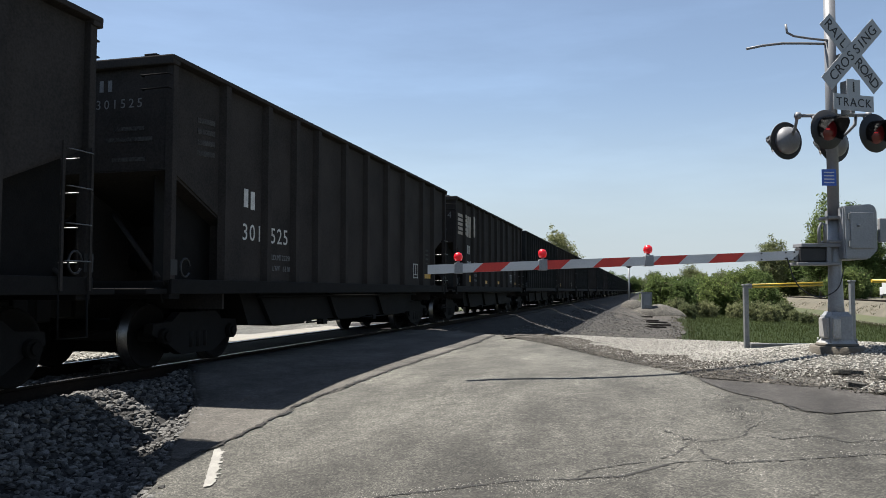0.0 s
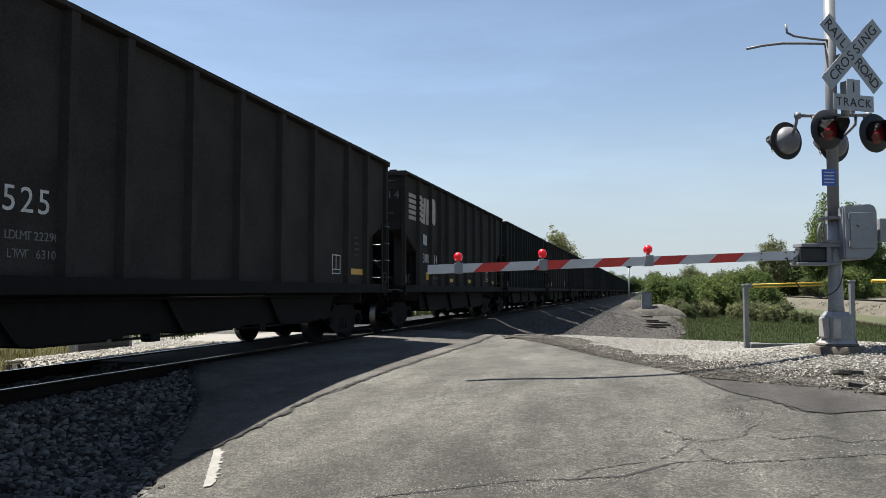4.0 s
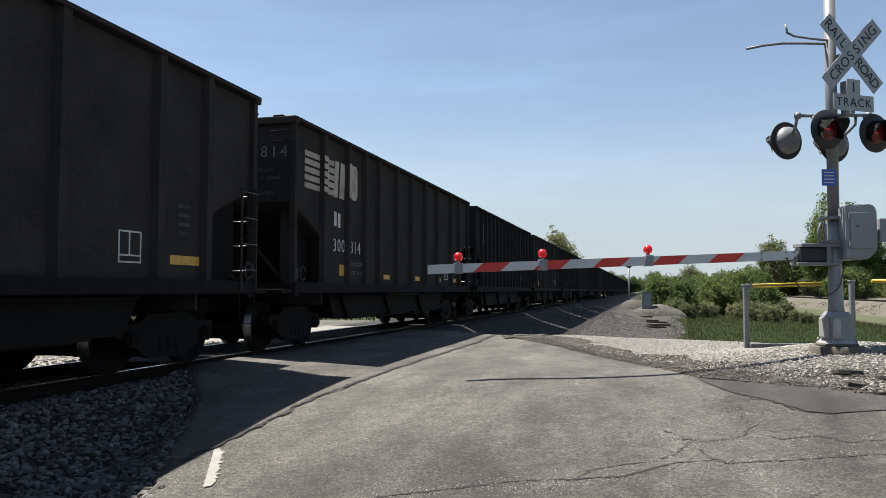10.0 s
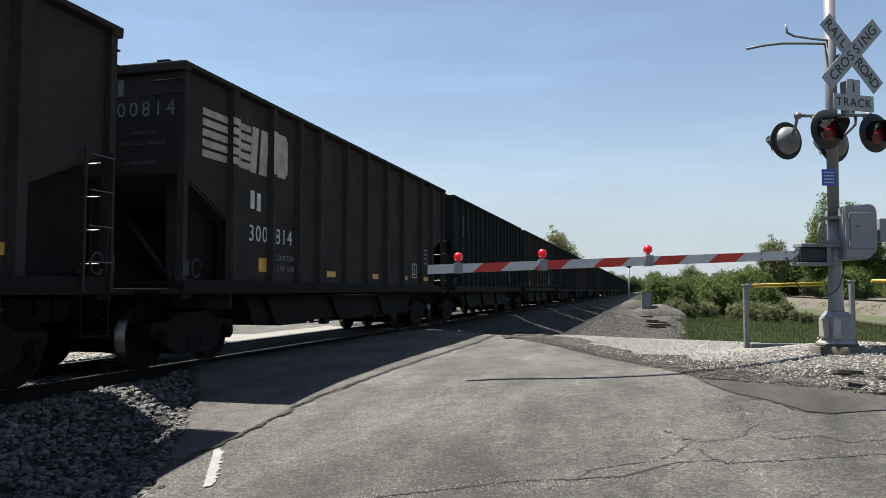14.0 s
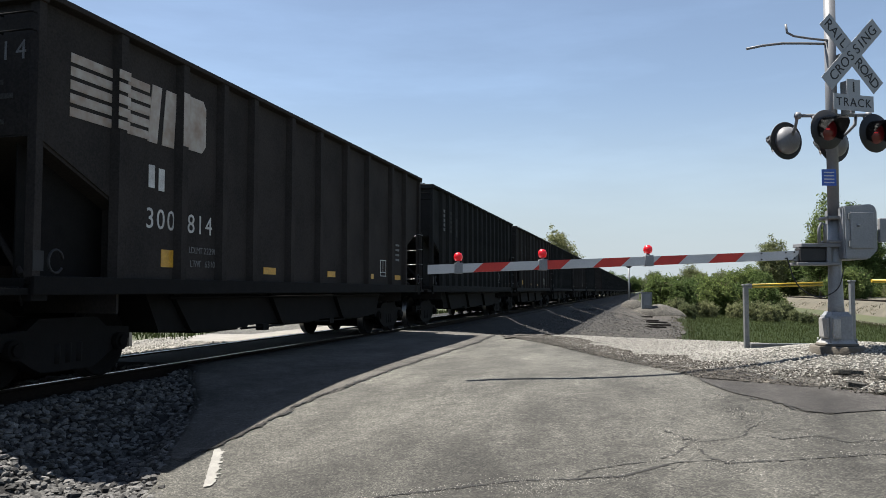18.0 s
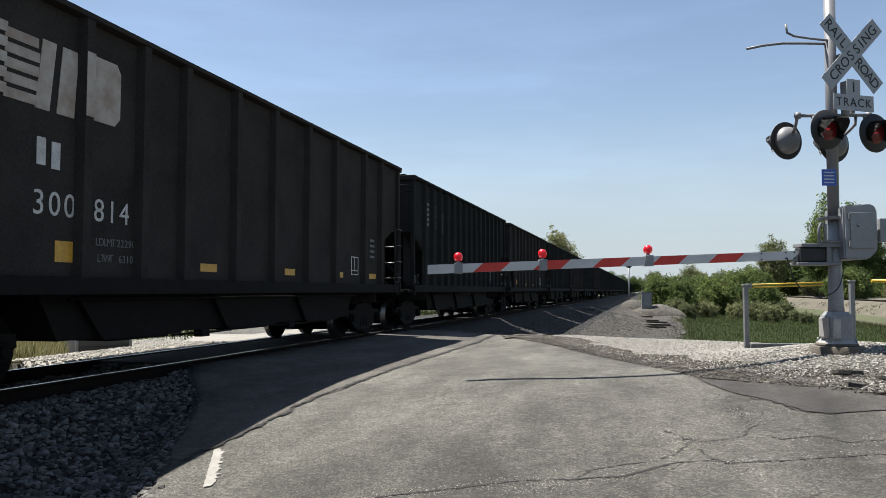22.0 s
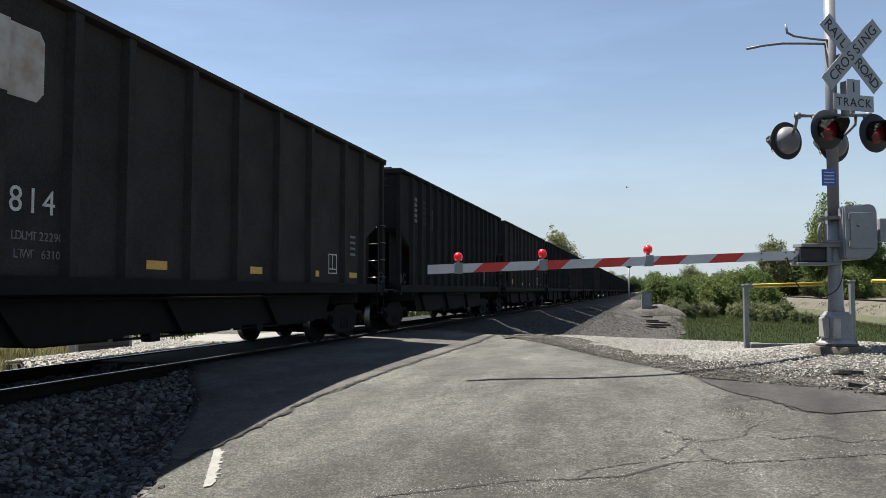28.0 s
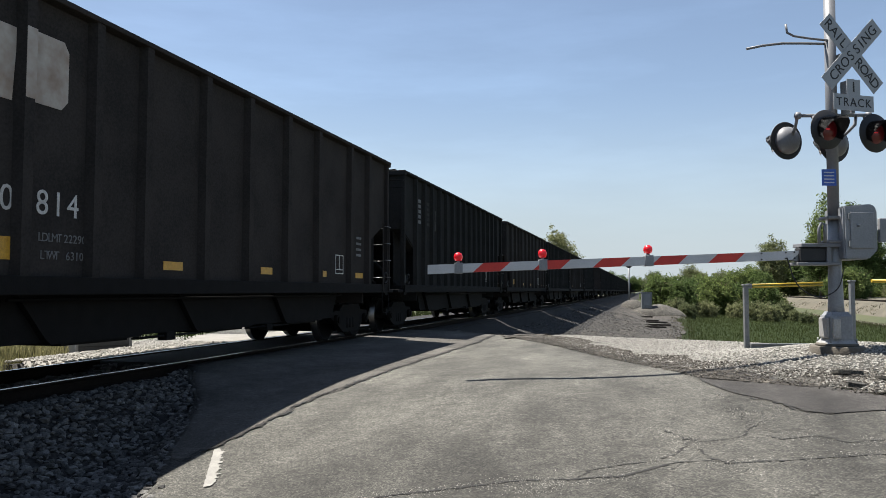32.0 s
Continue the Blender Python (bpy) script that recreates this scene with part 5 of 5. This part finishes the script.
def chunk(x, y, w, d, h, turn, tilt):
    bm = bmesh.new()
    rng = random.Random(int(x * 100))
    pts = [(w * math.cos(t) * rng.uniform(0.7, 1.1), d * math.sin(t) * rng.uniform(0.7, 1.1)) for t in (2 * math.pi * k / 7 for k in range(7))]
    prism(bm, pts, "z", 0, h)
    bmesh.ops.bevel(bm, geom=bm.edges[:], offset=0.006, segments=1, affect="EDGES")
    ob = part("asphalt_chunk", bm, M["asphalt"])
    ob.matrix_basis = pose(x, y, ground_z(x, y) + 0.012, tilt, 4, turn)
    return tagged(ob, "broken slab of grey asphalt lying on the gravel", "asphalt chunk", "broken asphalt chunks")


chunk(2.28, 9.98, 0.20, 0.14, 0.05, 20, -8)
chunk(2.24, 9.43, 0.17, 0.10, 0.05, 60, 10)
chunk(2.62, 9.75, 0.16, 0.12, 0.04, 110, 6)
chunk(2.95, 9.55, 0.22, 0.13, 0.05, 30, -5)


# ---- plants ----
def blades(name, spots, height, width, material, label, seed, bend=0.3):
    rng = np.random.default_rng(seed)
    n = len(spots)
    p = np.array(spots)
    a = rng.uniform(0, 6.283, n)
    h = rng.uniform(height[0], height[1], n)
    w = rng.uniform(width[0], width[1], n)
    side = np.stack([np.cos(a), np.sin(a), 0 * a], 1) * w[:, None]
    lean = np.stack([np.cos(a + 1.3), np.sin(a + 1.3), 0 * a], 1) * (h * rng.uniform(0, bend, n))[:, None]
    up = np.stack([0 * a, 0 * a, h], 1)
    v = np.stack([p - side, p + side, p + side * 0.7 + up * 0.6 + lean * 0.4, p - side * 0.7 + up * 0.6 + lean * 0.4, p + up + lean], 1).reshape(-1, 3)
    k = (np.arange(n) * 5)[:, None]
    quads, tris = (k + np.array([0, 1, 2, 3])).tolist(), (k + np.array([3, 2, 4])).tolist()
    me = bpy.data.meshes.new(name)
    me.from_pydata(v.tolist(), [], quads + tris)
    me.materials.append(material)
    return tagged(new(name, me), label, "grass", kind="stuff")


def LOW(x, y):
    return ground_z(x, y) - 0.05



turf = tagged(ribbon("field", spaced((18.0, 60, 0.8), (60, 160, 4)), lambda y: max(0.2, 0.8 + 0.03 * y) + 0.6 * noise.noise((y * 0.4, 0, 3)), lambda y: min(24.0, 0.34 * y + 4), 30, M["turf"], lambda x, y: ground_z(x, y) + 0.03 - 0.4 * step(fill_edge(x) + 3.6, fill_edge(x) + 2.6, y)),
              "wet green field of short grass below the road", "field", kind="structure")
blades("reeds", scatter(70000, 0.5, 17, 19.0, 50, lambda x, y: y > fill_edge(x) + 3.0 and 0.8 + 0.03 * y < x < 0.31 * y + 1, LOW, 21), (0.05, 0.17), (0.003, 0.008), M["grass"], "dense green reeds and grass in the wet field", 21, 1.0)
blades("reeds", scatter(40000, 2, 50, 46, 130, lambda x, y: x < 0.33 * y + 2 and x > 2.6 + 0.045 * (y - 50) and (x < 26 or x > 40), LOW, 22), (0.12, 0.45), (0.008, 0.02), M["grass"], "green reeds further out in the wet field", 22, 1.0)
blades("dry_grass", scatter(24000, -24, -8.6, 8.0, 19, lambda x, y: x < verge_edge(y) + 0.3 * noise.noise((x, y, 0)) and -x * 0.78 < y < -x * (1.165 + 0.02 * noise.noise((x * 3, y * 3, 1))), LOW, 23), (0.12, 0.55), (0.004, 0.010), M["dry_grass"], "tall yellow dry grass beyond the track", 23, 0.6)
blades("verge_grass", scatter(14000, -34, -10, 19, 50, lambda x, y: not on_far_road(x, y), LOW, 24), (0.12, 0.32), (0.012, 0.03), M["grass"], "green verge grass beyond the track", 24)
blades("bank_grass", scatter(2500, 1.5, 9, 40, 110, lambda x, y: abs(x - 2.1 - 0.04 * (y - 50) - 0.5 * noise.noise((y * 0.3, 0, 0))) < 1.1, LOW, 25), (0.06, 0.24), (0.012, 0.03), M["brown_grass"], "dry brown grass on the edge of the gravel strip", 25)


blades("yellow_reeds", scatter(700, -1.0, 3.6, 24, 30, lambda x, y: abs(x - 0.5 - 0.30 * (y - 27)) < 1.3, LOW, 26), (0.25, 0.55), (0.012, 0.03), M["dry_grass"], "pale yellow-green reeds at the foot of the fill", 26)


blades("bank_weeds", scatter(5000, 23.5, 31.0, 60, 170, lambda x, y: noise.noise((x * 0.5, y * 0.15, 2)) > -0.15 + 0.12 * (x - 26), LOW, 27), (0.1, 0.35), (0.02, 0.05), M["brown_grass"], "dry weeds on the slope of the second embankment", 27, 0.8)


def crown_mesh(name, size, clumps, leaves, leaf, material, seed, low=0.0):
    """Clumps of small leaves within an uneven outline."""
    rng = np.random.default_rng(seed)
    vs = []
    for c in range(clumps):
        d = rng.standard_normal(3)
        d /= np.linalg.norm(d)
        lump = 0.75 + 0.5 * noise.noise((d[0] * 2.2 + seed, d[1] * 2.2, d[2] * 2.2))
        r = rng.uniform(0.35, 1.0) ** 0.6 * lump
        centre = d * r * np.array(size)
        if centre[2] < low * size[2]:
            centre[2] = low * size[2] * rng.uniform(0.4, 1.0)
        rad = rng.uniform(0.10, 0.22) * min(size)
        p = centre + rng.standard_normal((leaves, 3)) * rad * 0.6
        a, b = rng.standard_normal((leaves, 3)), rng.standard_normal((leaves, 3))
        a /= np.linalg.norm(a, axis=1)[:, None]
        b -= (a * b).sum(1)[:, None] * a
        b /= np.linalg.norm(b, axis=1)[:, None]
        s = (leaf * rng.uniform(0.6, 1.3, leaves))[:, None]
        vs.append(np.stack([p - a * s, p + b * s * 0.55, p + a * s, p - b * s * 0.55], 1).reshape(-1, 3))
    v = np.concatenate(vs)
    me = bpy.data.meshes.new(name)
    me.from_pydata(v.tolist(), [], np.arange(len(v)).reshape(-1, 4).tolist())
    me.materials.append(material)
    return me


def trunk_mesh(name, height, r, spread, seed):
    rng = random.Random(seed)
    bm = bmesh.new()
    tube(bm, [(0, 0, -0.6), (0.05 * height * rng.uniform(-1, 1), 0, height * 0.45), (0.08 * height * rng.uniform(-1, 1), 0.05 * height * rng.uniform(-1, 1), height * 0.92)], r, 8, r * 0.3)
    for k in range(7):
        a, z = rng.uniform(0, 6.28), height * rng.uniform(0.3, 0.75)
        q = spread * rng.uniform(0.5, 0.95)
        tube(bm, [(0, 0, z), (q * 0.5 * math.cos(a), q * 0.5 * math.sin(a), z + height * 0.10), (q * math.cos(a), q * math.sin(a), z + height * 0.22)], r * 0.4, 6, r * 0.1)
    me = bpy.data.meshes.new(name)
    bm.to_mesh(me)
    bm.free()
    me.materials.append(M["bark"])
    return me


KINDS = []
for k, (w, h, clumps, leaves, leaf, lf) in enumerate(((3.4, 4.2, 210, 40, 0.17, "leaf"), (2.6, 2.2, 160, 40, 0.14, "leaf"), (4.2, 5.2, 230, 40, 0.19, "leaf_pale"), (2.2, 1.7, 130, 38, 0.12, "leaf_pale"), (3.0, 3.2, 180, 40, 0.15, "leaf"),
                                                    (5.9, 8.5, 420, 44, 0.24, "leaf"), (4.0, 6.0, 260, 40, 0.19, "leaf_pale"))):
    KINDS.append((w, h, crown_mesh("crown", (w, w, h), clumps, leaves, leaf, M[lf], 50 + k, -0.75), trunk_mesh("trunk", h * 1.5, 0.05 * h, w, 60 + k)))


def plant(k, x, y, s=1.0, turn=0.0, low=None, kind="tree"):
    w, h, crown, trunk = KINDS[k]
    z = ground_z(x, y)
    t = thing(kind, pose(x, y, z, 0, 0, turn), "leafy green tree in spring foliage" if kind == "tree" else "dense green bush at the field edge", kind, "trees and bushes beyond the field")
    t.scale = (s, s, s)
    for nm, me, dz in (("trunk", trunk, 0), ("crown", crown, h * (1.25 if kind == "tree" else 0.72))):
        o = new(nm, me)
        o.parent = t
        o.location = (0, 0, dz)
    return t


def spot(px, depth):
    """A place by its bearing, in the picture plane's units, and its depth."""
    u = (px - 784) / 1358.0
    c, s = math.cos(radians(14.75)), math.sin(radians(14.75))
    return depth * (u * c - s), depth * (u * s + c)


rng = random.Random(5)
for px, depth, k, s in ((1478, 175, 5, 1.2), (1514, 180, 5, 1.12), (1540, 192, 5, 0.9), (1452, 184, 5, 0.85), (1368, 200, 6, 1.18), (1392, 216, 6, 1.0), (987, 165, 6, 1.12), (1010, 175, 6, 0.85),
                        (1640, 190, 5, 1.1), (1720, 200, 5, 1.1), (1262, 160, 4, 1.05), (1240, 165, 0, 0.85), (1305, 150, 4, 1.25), (1330, 152, 0, 0.95), (1345, 148, 4, 1.2)):
    plant(k, *spot(px, depth), s, rng.uniform(0, 360), kind="tree")
for i in range(30):
    px = 1152 + 225 * (i + rng.uniform(-0.4, 0.4)) / 30
    plant(rng.choice((1, 4, 4, 3, 1)), *spot(px, rng.uniform(112, 150)), rng.uniform(0.9, 1.35) * (0.85 if px < 1200 else 1.0), rng.uniform(0, 360), kind="bush")
for i in range(34):
    px = 1370 + 330 * (i + rng.uniform(-0.4, 0.4)) / 34
    plant(rng.choice((1, 4, 0, 3, 4)), *spot(px, rng.uniform(205, 235)), rng.uniform(1.3, 2.0), rng.uniform(0, 360), kind="bush")
for px, depth, s in ((1340, 100, 0.95), (1362, 96, 0.85), (1385, 104, 0.9), (1300, 110, 0.8), (1195, 105, 0.8), (1215, 100, 0.7), (1250, 112, 0.9), (1405, 98, 0.55), (1425, 92, 0.5), (1160, 120, 0.8), (1175, 116, 0.7)):
    plant(3, *spot(px, depth), s, rng.uniform(0, 360), kind="bush")
for i in range(34):
    plant(rng.choice((0, 2, 4)), *spot(1060 + i * 18 + rng.uniform(-8, 8), rng.uniform(270, 360)), rng.uniform(0.9, 1.4), rng.uniform(0, 360), kind="tree")
for i in range(10):
    plant(rng.choice((0, 2, 4)), -60 - i * 11 + rng.uniform(-5, 5), 20 + i * 14, rng.uniform(0.7, 1.1), rng.uniform(0, 360), kind="tree")

for px, depth, k, s in ((1496, 140, 4, 1.2), (1512, 146, 0, 0.95), (1520, 150, 4, 1.0), (1475, 150, 4, 0.9)):
    plant(k, *spot(px, depth), s, rng.uniform(0, 360), kind="bush")


def vehicle(label, body, box_h, length):
    v = thing("box_truck", pose(0, 0, 0), label, "truck", "vehicles on the far road")
    part("cargo_box", boxes((-1.05, 1.05, -length / 2 + 1.9, length / 2, 0.9, box_h), bevel=0.04), body, v)
    part("cab", boxes((-1.0, 1.0, -length / 2, -length / 2 + 1.8, 0.6, 2.3), bevel=0.15), body, v)
    part("windscreen", boxes((-0.85, 0.85, -length / 2 - 0.02, -length / 2 + 0.05, 1.5, 2.1), bevel=0.02), M["black"], v)
    part("chassis", boxes((-0.9, 0.9, -length / 2 + 0.2, length / 2 - 0.1, 0.5, 0.9), bevel=0.02), M["black"], v)
    for x in (-0.9, 0.9):
        for y in (-length / 2 + 1.0, length / 2 - 1.2):
            w = part("wheel", lathe(bmesh.new(), [(0.25, -0.14), (0.45, -0.12), (0.45, 0.12), (0.25, 0.14)], 20, pose(x, y, 0.45, 0, 90, 0)), M["black"], v)
    return v


truck_a = vehicle("white box truck driving on the far road", M["white_refl"], 3.2, 7.0)
truck_b = vehicle("pale grey box truck driving on the far road", M["galv"], 2.9, 6.0)
FAR_LANE = 47.0

# ---- right-hand background: second track, mast, cabinet, timbers ----
second = thing("second_track", pose(33.0, 0, -0.36), "rusty railway track on its own low embankment", "railway track", kind="structure")
for side in (-0.75, 0.75):
    part("rail", prism(bmesh.new(), [(x + side, z) for x, z in prof_rail], "y", 20, 700), M["rail"], second)
second_bed = tagged(sheet("second_embankment", spaced((25.5, 56, 1.0)), spaced((14, 60, 2), (60, 700, 12)), M["dirt"], lambda x, y: ground_z(x, y) + 0.06), "tan gravel embankment of the second track", "embankment", kind="structure")
def heap(x, y, rx, ry, h, turn):
    verts, faces, n, r = [], [], 40, 12
    for j in range(r + 1):
        q = j / r
        for i in range(n):
            a = 2 * math.pi * i / n
            px, py = q * rx * math.cos(a), q * ry * math.sin(a)
            z = h * (1 - q ** 2.6) * (1 + 0.25 * noise.noise((px * 0.6, py * 0.6, 3))) + 0.10 * noise.noise((px * 2, py * 2, 1)) * (1 - q) - 0.3 * q ** 8
            verts.append((px, py, z))
    for j in range(r):
        for i in range(n):
            faces.append((j * n + i, j * n + (i + 1) % n, (j + 1) * n + (i + 1) % n, (j + 1) * n + i))
    me = bpy.data.meshes.new("gravel_heap")
    me.from_pydata(verts, [], faces)
    me.materials.append(M["gravel_bed"])
    ob = new("gravel_heap", me)
    ob.matrix_basis = pose(x, y, ground_z(x, y), 0, 0, turn)
    return tagged(ob, "pale rounded heap of gravel beside the embankment", "gravel heap")


heap(*spot(1160, 100), 4.0, 2.6, 1.35, 8)
heap(*spot(1118, 108), 2.0, 2.0, 1.25, 20)
mx, my = spot(1113, 112)
mast = thing("signal_mast", pose(mx, my, ground_z(mx, my)), "slender grey railway signal mast beside the track", "signal mast")
part("pole", tube(bmesh.new(), [(0, 0, -0.3), (0, 0, 6.2)], 0.11, 10), M["galv"], mast)
part("signal_disc", lathe(bmesh.new(), [(0.05, -0.05), (0.45, 0.0), (0.45, 0.05), (0.05, 0.1)], 20, pose(0, -0.15, 6.2, 90, 0, 0)), M["black"], mast)
part("base", boxes((-0.35, 0.35, -0.35, 0.35, -0.3, 0.25), bevel=0.03), M["concrete"], mast)
cx, cy = spot(1143, 99.5)
hut = thing("signal_cabinet", pose(cx, cy, ground_z(cx, cy) + 0.95, 0, 0, 8), "grey metal signal equipment cabinet on the gravel heap", "cabinet")
part("body", boxes((-0.62, 0.62, -0.5, 0.5, -0.3, 1.95), bevel=0.03), M["galv"], hut)
part("roof", boxes((-0.68, 0.68, -0.56, 0.56, 1.95, 2.05), bevel=0.02), M["galv"], hut)
part("door", boxes((-0.4, 0.4, -0.53, -0.5, 0.35, 1.8), bevel=0.01), M["cabinet"], hut)
for i, (px, d, w, turn) in enumerate(((1146, 80, 2.2, 70), (1158, 76, 2.4, 82), (1166, 70, 2.0, 75), (1150, 66, 2.6, 80), (1138, 88, 2.2, 60))):
    x, y = spot(px, d)
    tie = part("old_tie", boxes((-0.11, 0.11, -w / 2, w / 2, 0, 0.18), bevel=0.012), M["tie"])
    tie.matrix_basis = pose(x, y, ground_z(x, y) + 0.03, 0, 0, turn)
    tagged(tie, "discarded dark timber railway tie on the gravel", "railway tie", "discarded ties")

# ---- posts and rails behind the mast ----
for x, y, top in ((1.70, 14.38, 1.13), (3.55, 15.07, 1.20)):
    z = ground_z(x, y)
    p = thing("fence_post", pose(x, y, z, 0, 0, 14.75), "galvanised square steel post behind the signal", "post", "galvanised posts")
    part("shaft", boxes((-0.040, 0.040, -0.040, 0.040, -0.1, top - z), bevel=0.012), M["galv"], p)
    part("cap", boxes((-0.055, 0.055, -0.055, 0.055, top - z, top - z + 0.025), bevel=0.008), M["galv"], p)
beam = thing("guard_beam", pose(1.70, 14.30, ground_z(1.7, 14.3), 0, 0, 14.75), "low grey steel beam along the back of the gravel", "guard beam")
part("beam", boxes((0.05, 4.3, -0.03, 0.03, -0.06, 0.09), bevel=0.01), M["galv"], beam)
part("flange", boxes((0.05, 4.3, -0.07, 0.03, 0.09, 0.105), bevel=0.004), M["galv"], beam)
pipe = thing("barrier_pipe", pose(1.70, 14.38, 0, 0, 0, 14.75), "yellow painted double pipe rail fixed to a galvanised post", "pipe rail")
for dz in (0.0, -0.045):
    part("pipe", tube(bmesh.new(), [(0.06, 0.05, 1.145 + dz), (1.40, 0.08, 1.185 + dz)], 0.0145, 10), M["yellow"], pipe)
part("clamp", boxes((0.03, 0.12, 0.0, 0.08, 1.08, 1.165), bevel=0.006), M["galv"], pipe)
pipe2 = thing("barrier_pipe", pose(3.55, 15.07, 0, 0, 0, 14.75), "yellow painted pipe rail beyond the post", "pipe rail")
part("pipe", tube(bmesh.new(), [(0.36, 0.0, 1.215), (2.6, 0.0, 1.20)], 0.03, 10), M["yellow"], pipe2)
part("support", tube(bmesh.new(), [(1.6, 0.0, -0.7), (1.6, 0.0, 1.2)], 0.035, 10), M["galv"], pipe2)

# ---- beyond the track ----
far_road = tagged(sheet("far_road", spaced((-60, -9.9, 0.8)), spaced((6, 60, 0.8)), M["asphalt"], lambda x, y: ground_z(x, y) + 0.02,
                        on_far_road), "pale road leading away beyond the track", "road", kind="structure")
far_gravel = tagged(ribbon("far_gravel", spaced((-6, 22, 0.3)), lambda y: min(-8.4, verge_edge(y) + 2 * wob(0, y, 5)), lambda y: -8.2, 20, M["gravel_far"], lambda x, y: ground_z(x, y) + 0.032),
                    "pale gravel verge beyond the track", "gravel", kind="structure")
stones("gravel_stones", scatter(8000, -14.5, -8.3, 8.0, 20.0, lambda x, y: x > verge_edge(y) - 0.2 and not on_far_road(x, y), lambda x, y: ground_z(x, y) + 0.03, 31), (0.012, 0.034), M["gravel"], "loose pale stones beyond the track", "gravel", 31)
bx = thing("equipment_box", pose(-11.80, 14.64, ground_z(-11.8, 14.6), 0, 0, 55.5), "low dark grey metal equipment box beyond the track", "equipment box")
part("body", boxes((-0.585, 0.585, -0.45, 0.40, -0.05, 0.75), bevel=0.015), M["box_grey"], bx)
part("lid", boxes((-0.62, 0.62, -0.48, 0.43, 0.75, 0.80), bevel=0.012), M["box_grey"], bx)
part("seam_strip", boxes((-0.54, 0.54, -0.460, -0.45, 0.20, 0.215), bevel=0.003), M["black"], bx)
for x in (-0.56, 0.56):
    part("corner_strip", boxes((x - 0.03, x + 0.03, -0.468, -0.44, -0.05, 0.75), bevel=0.004), M["cabinet"], bx)

# ---- bird ----
bird = thing("bird", pose(0, 0, 0), "dark bird gliding across the sky", "bird")
part("body", lathe(bmesh.new(), [(0.01, -0.30), (0.06, -0.18), (0.085, 0.0), (0.06, 0.16), (0.02, 0.26)], 12, pose(0, 0, 0, 0, 90, 0)), M["bird"], bird)
for s in (-1, 1):
    part("wing", prism(bmesh.new(), [(-0.10, 0.04 * s), (0.14, 0.04 * s), (0.10, 0.40 * s), (-0.02, 0.85 * s), (-0.12, 0.42 * s)], "z", -0.012, 0.012), M["bird"], bird).matrix_basis = pose(0, 0, 0, 16 * s, 0, 0)
part("tail", prism(bmesh.new(), [(0.22, -0.04), (0.22, 0.04), (0.46, 0.11), (0.46, -0.11)], "z", -0.01, 0.01), M["bird"], bird)

# ---- track ties ----
tie_mesh = None
for k in range(150):
    y = -8 + 0.53 * k
    if 9.9 < y < 20.9:
        continue
    if tie_mesh is None:
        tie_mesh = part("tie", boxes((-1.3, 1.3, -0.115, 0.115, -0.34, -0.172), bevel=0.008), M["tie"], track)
        tie_mesh.matrix_basis = pose(0, y, 0)
    else:
        again(tie_mesh, pose(0, y, 0), track)


# ---- movement ----
LONGER = 1.033


def car_at(n, y):
    """Centre of car n when the far end of the numbered car is at y; the car before it is a little longer."""
    if n == -1:
        return y - PITCH - 0.13 - HALF * LONGER
    return y + n * PITCH - HALF - (0.78 if n < -1 else 0.0)


def motions():
    for n, c in cars:
        if n == -1:
            c.scale = (1, LONGER, 1)
            for ob in c.children:
                if ob.name.startswith(("truck", "wheelset")):
                    ob.location.y -= math.copysign(0.3, ob.location.y)
        walk(c, [(t, pose(TRACK_X, car_at(n, y), 0)) for t, y in enumerate(MOTION_ROWS)])
        if -2 <= n <= 2:
            for ob in c.children_recursive:
                if ob.name.startswith("wheelset"):
                    at = ob.location.copy()
                    rows = []
                    for k in range(129):
                        t = k / 4
                        i = min(31, int(t))
                        y = MOTION_ROWS[i] + (MOTION_ROWS[i + 1] - MOTION_ROWS[i]) * (t - i)
                        rows.append((t, pose(at.x, at.y, at.z, -math.degrees((y - MOTION_ROWS[0]) / WHEEL_R), 0, 0)))
                    walk(ob, rows)
    # two trucks pass for a moment beyond the second track
    for tr, rows in ((truck_a, ((0.0, 170.0), (1.0, 186.0), (2.2, 204.0), (3.2, 209.0), (32.0, 209.5))), (truck_b, ((0.0, 148.0), (10.5, 156.0), (12.0, 180.0), (13.2, 196.0), (32.0, 197.0)))):
        walk(tr, [(t, pose(FAR_LANE, y, ground_z(FAR_LANE, y) + 0.06, 0, 0, 180)) for t, y in rows])
    walk(bird, [(0, pose(45, 262, 1.5)), (25.4, pose(45, 260, 1.5)), (27.5, pose(-2.6, 204.9, 28.3)), (28, pose(-4.3, 204.5, 27.9)), (28.5, pose(-12.2, 202.4, 28.0)), (29, pose(-23.4, 199.4, 29.4)),
                (29.5, pose(-36.3, 195.9, 30.4)), (30, pose(-49.0, 192.6, 31.2)), (32, pose(-105, 178, 34))])


motions()
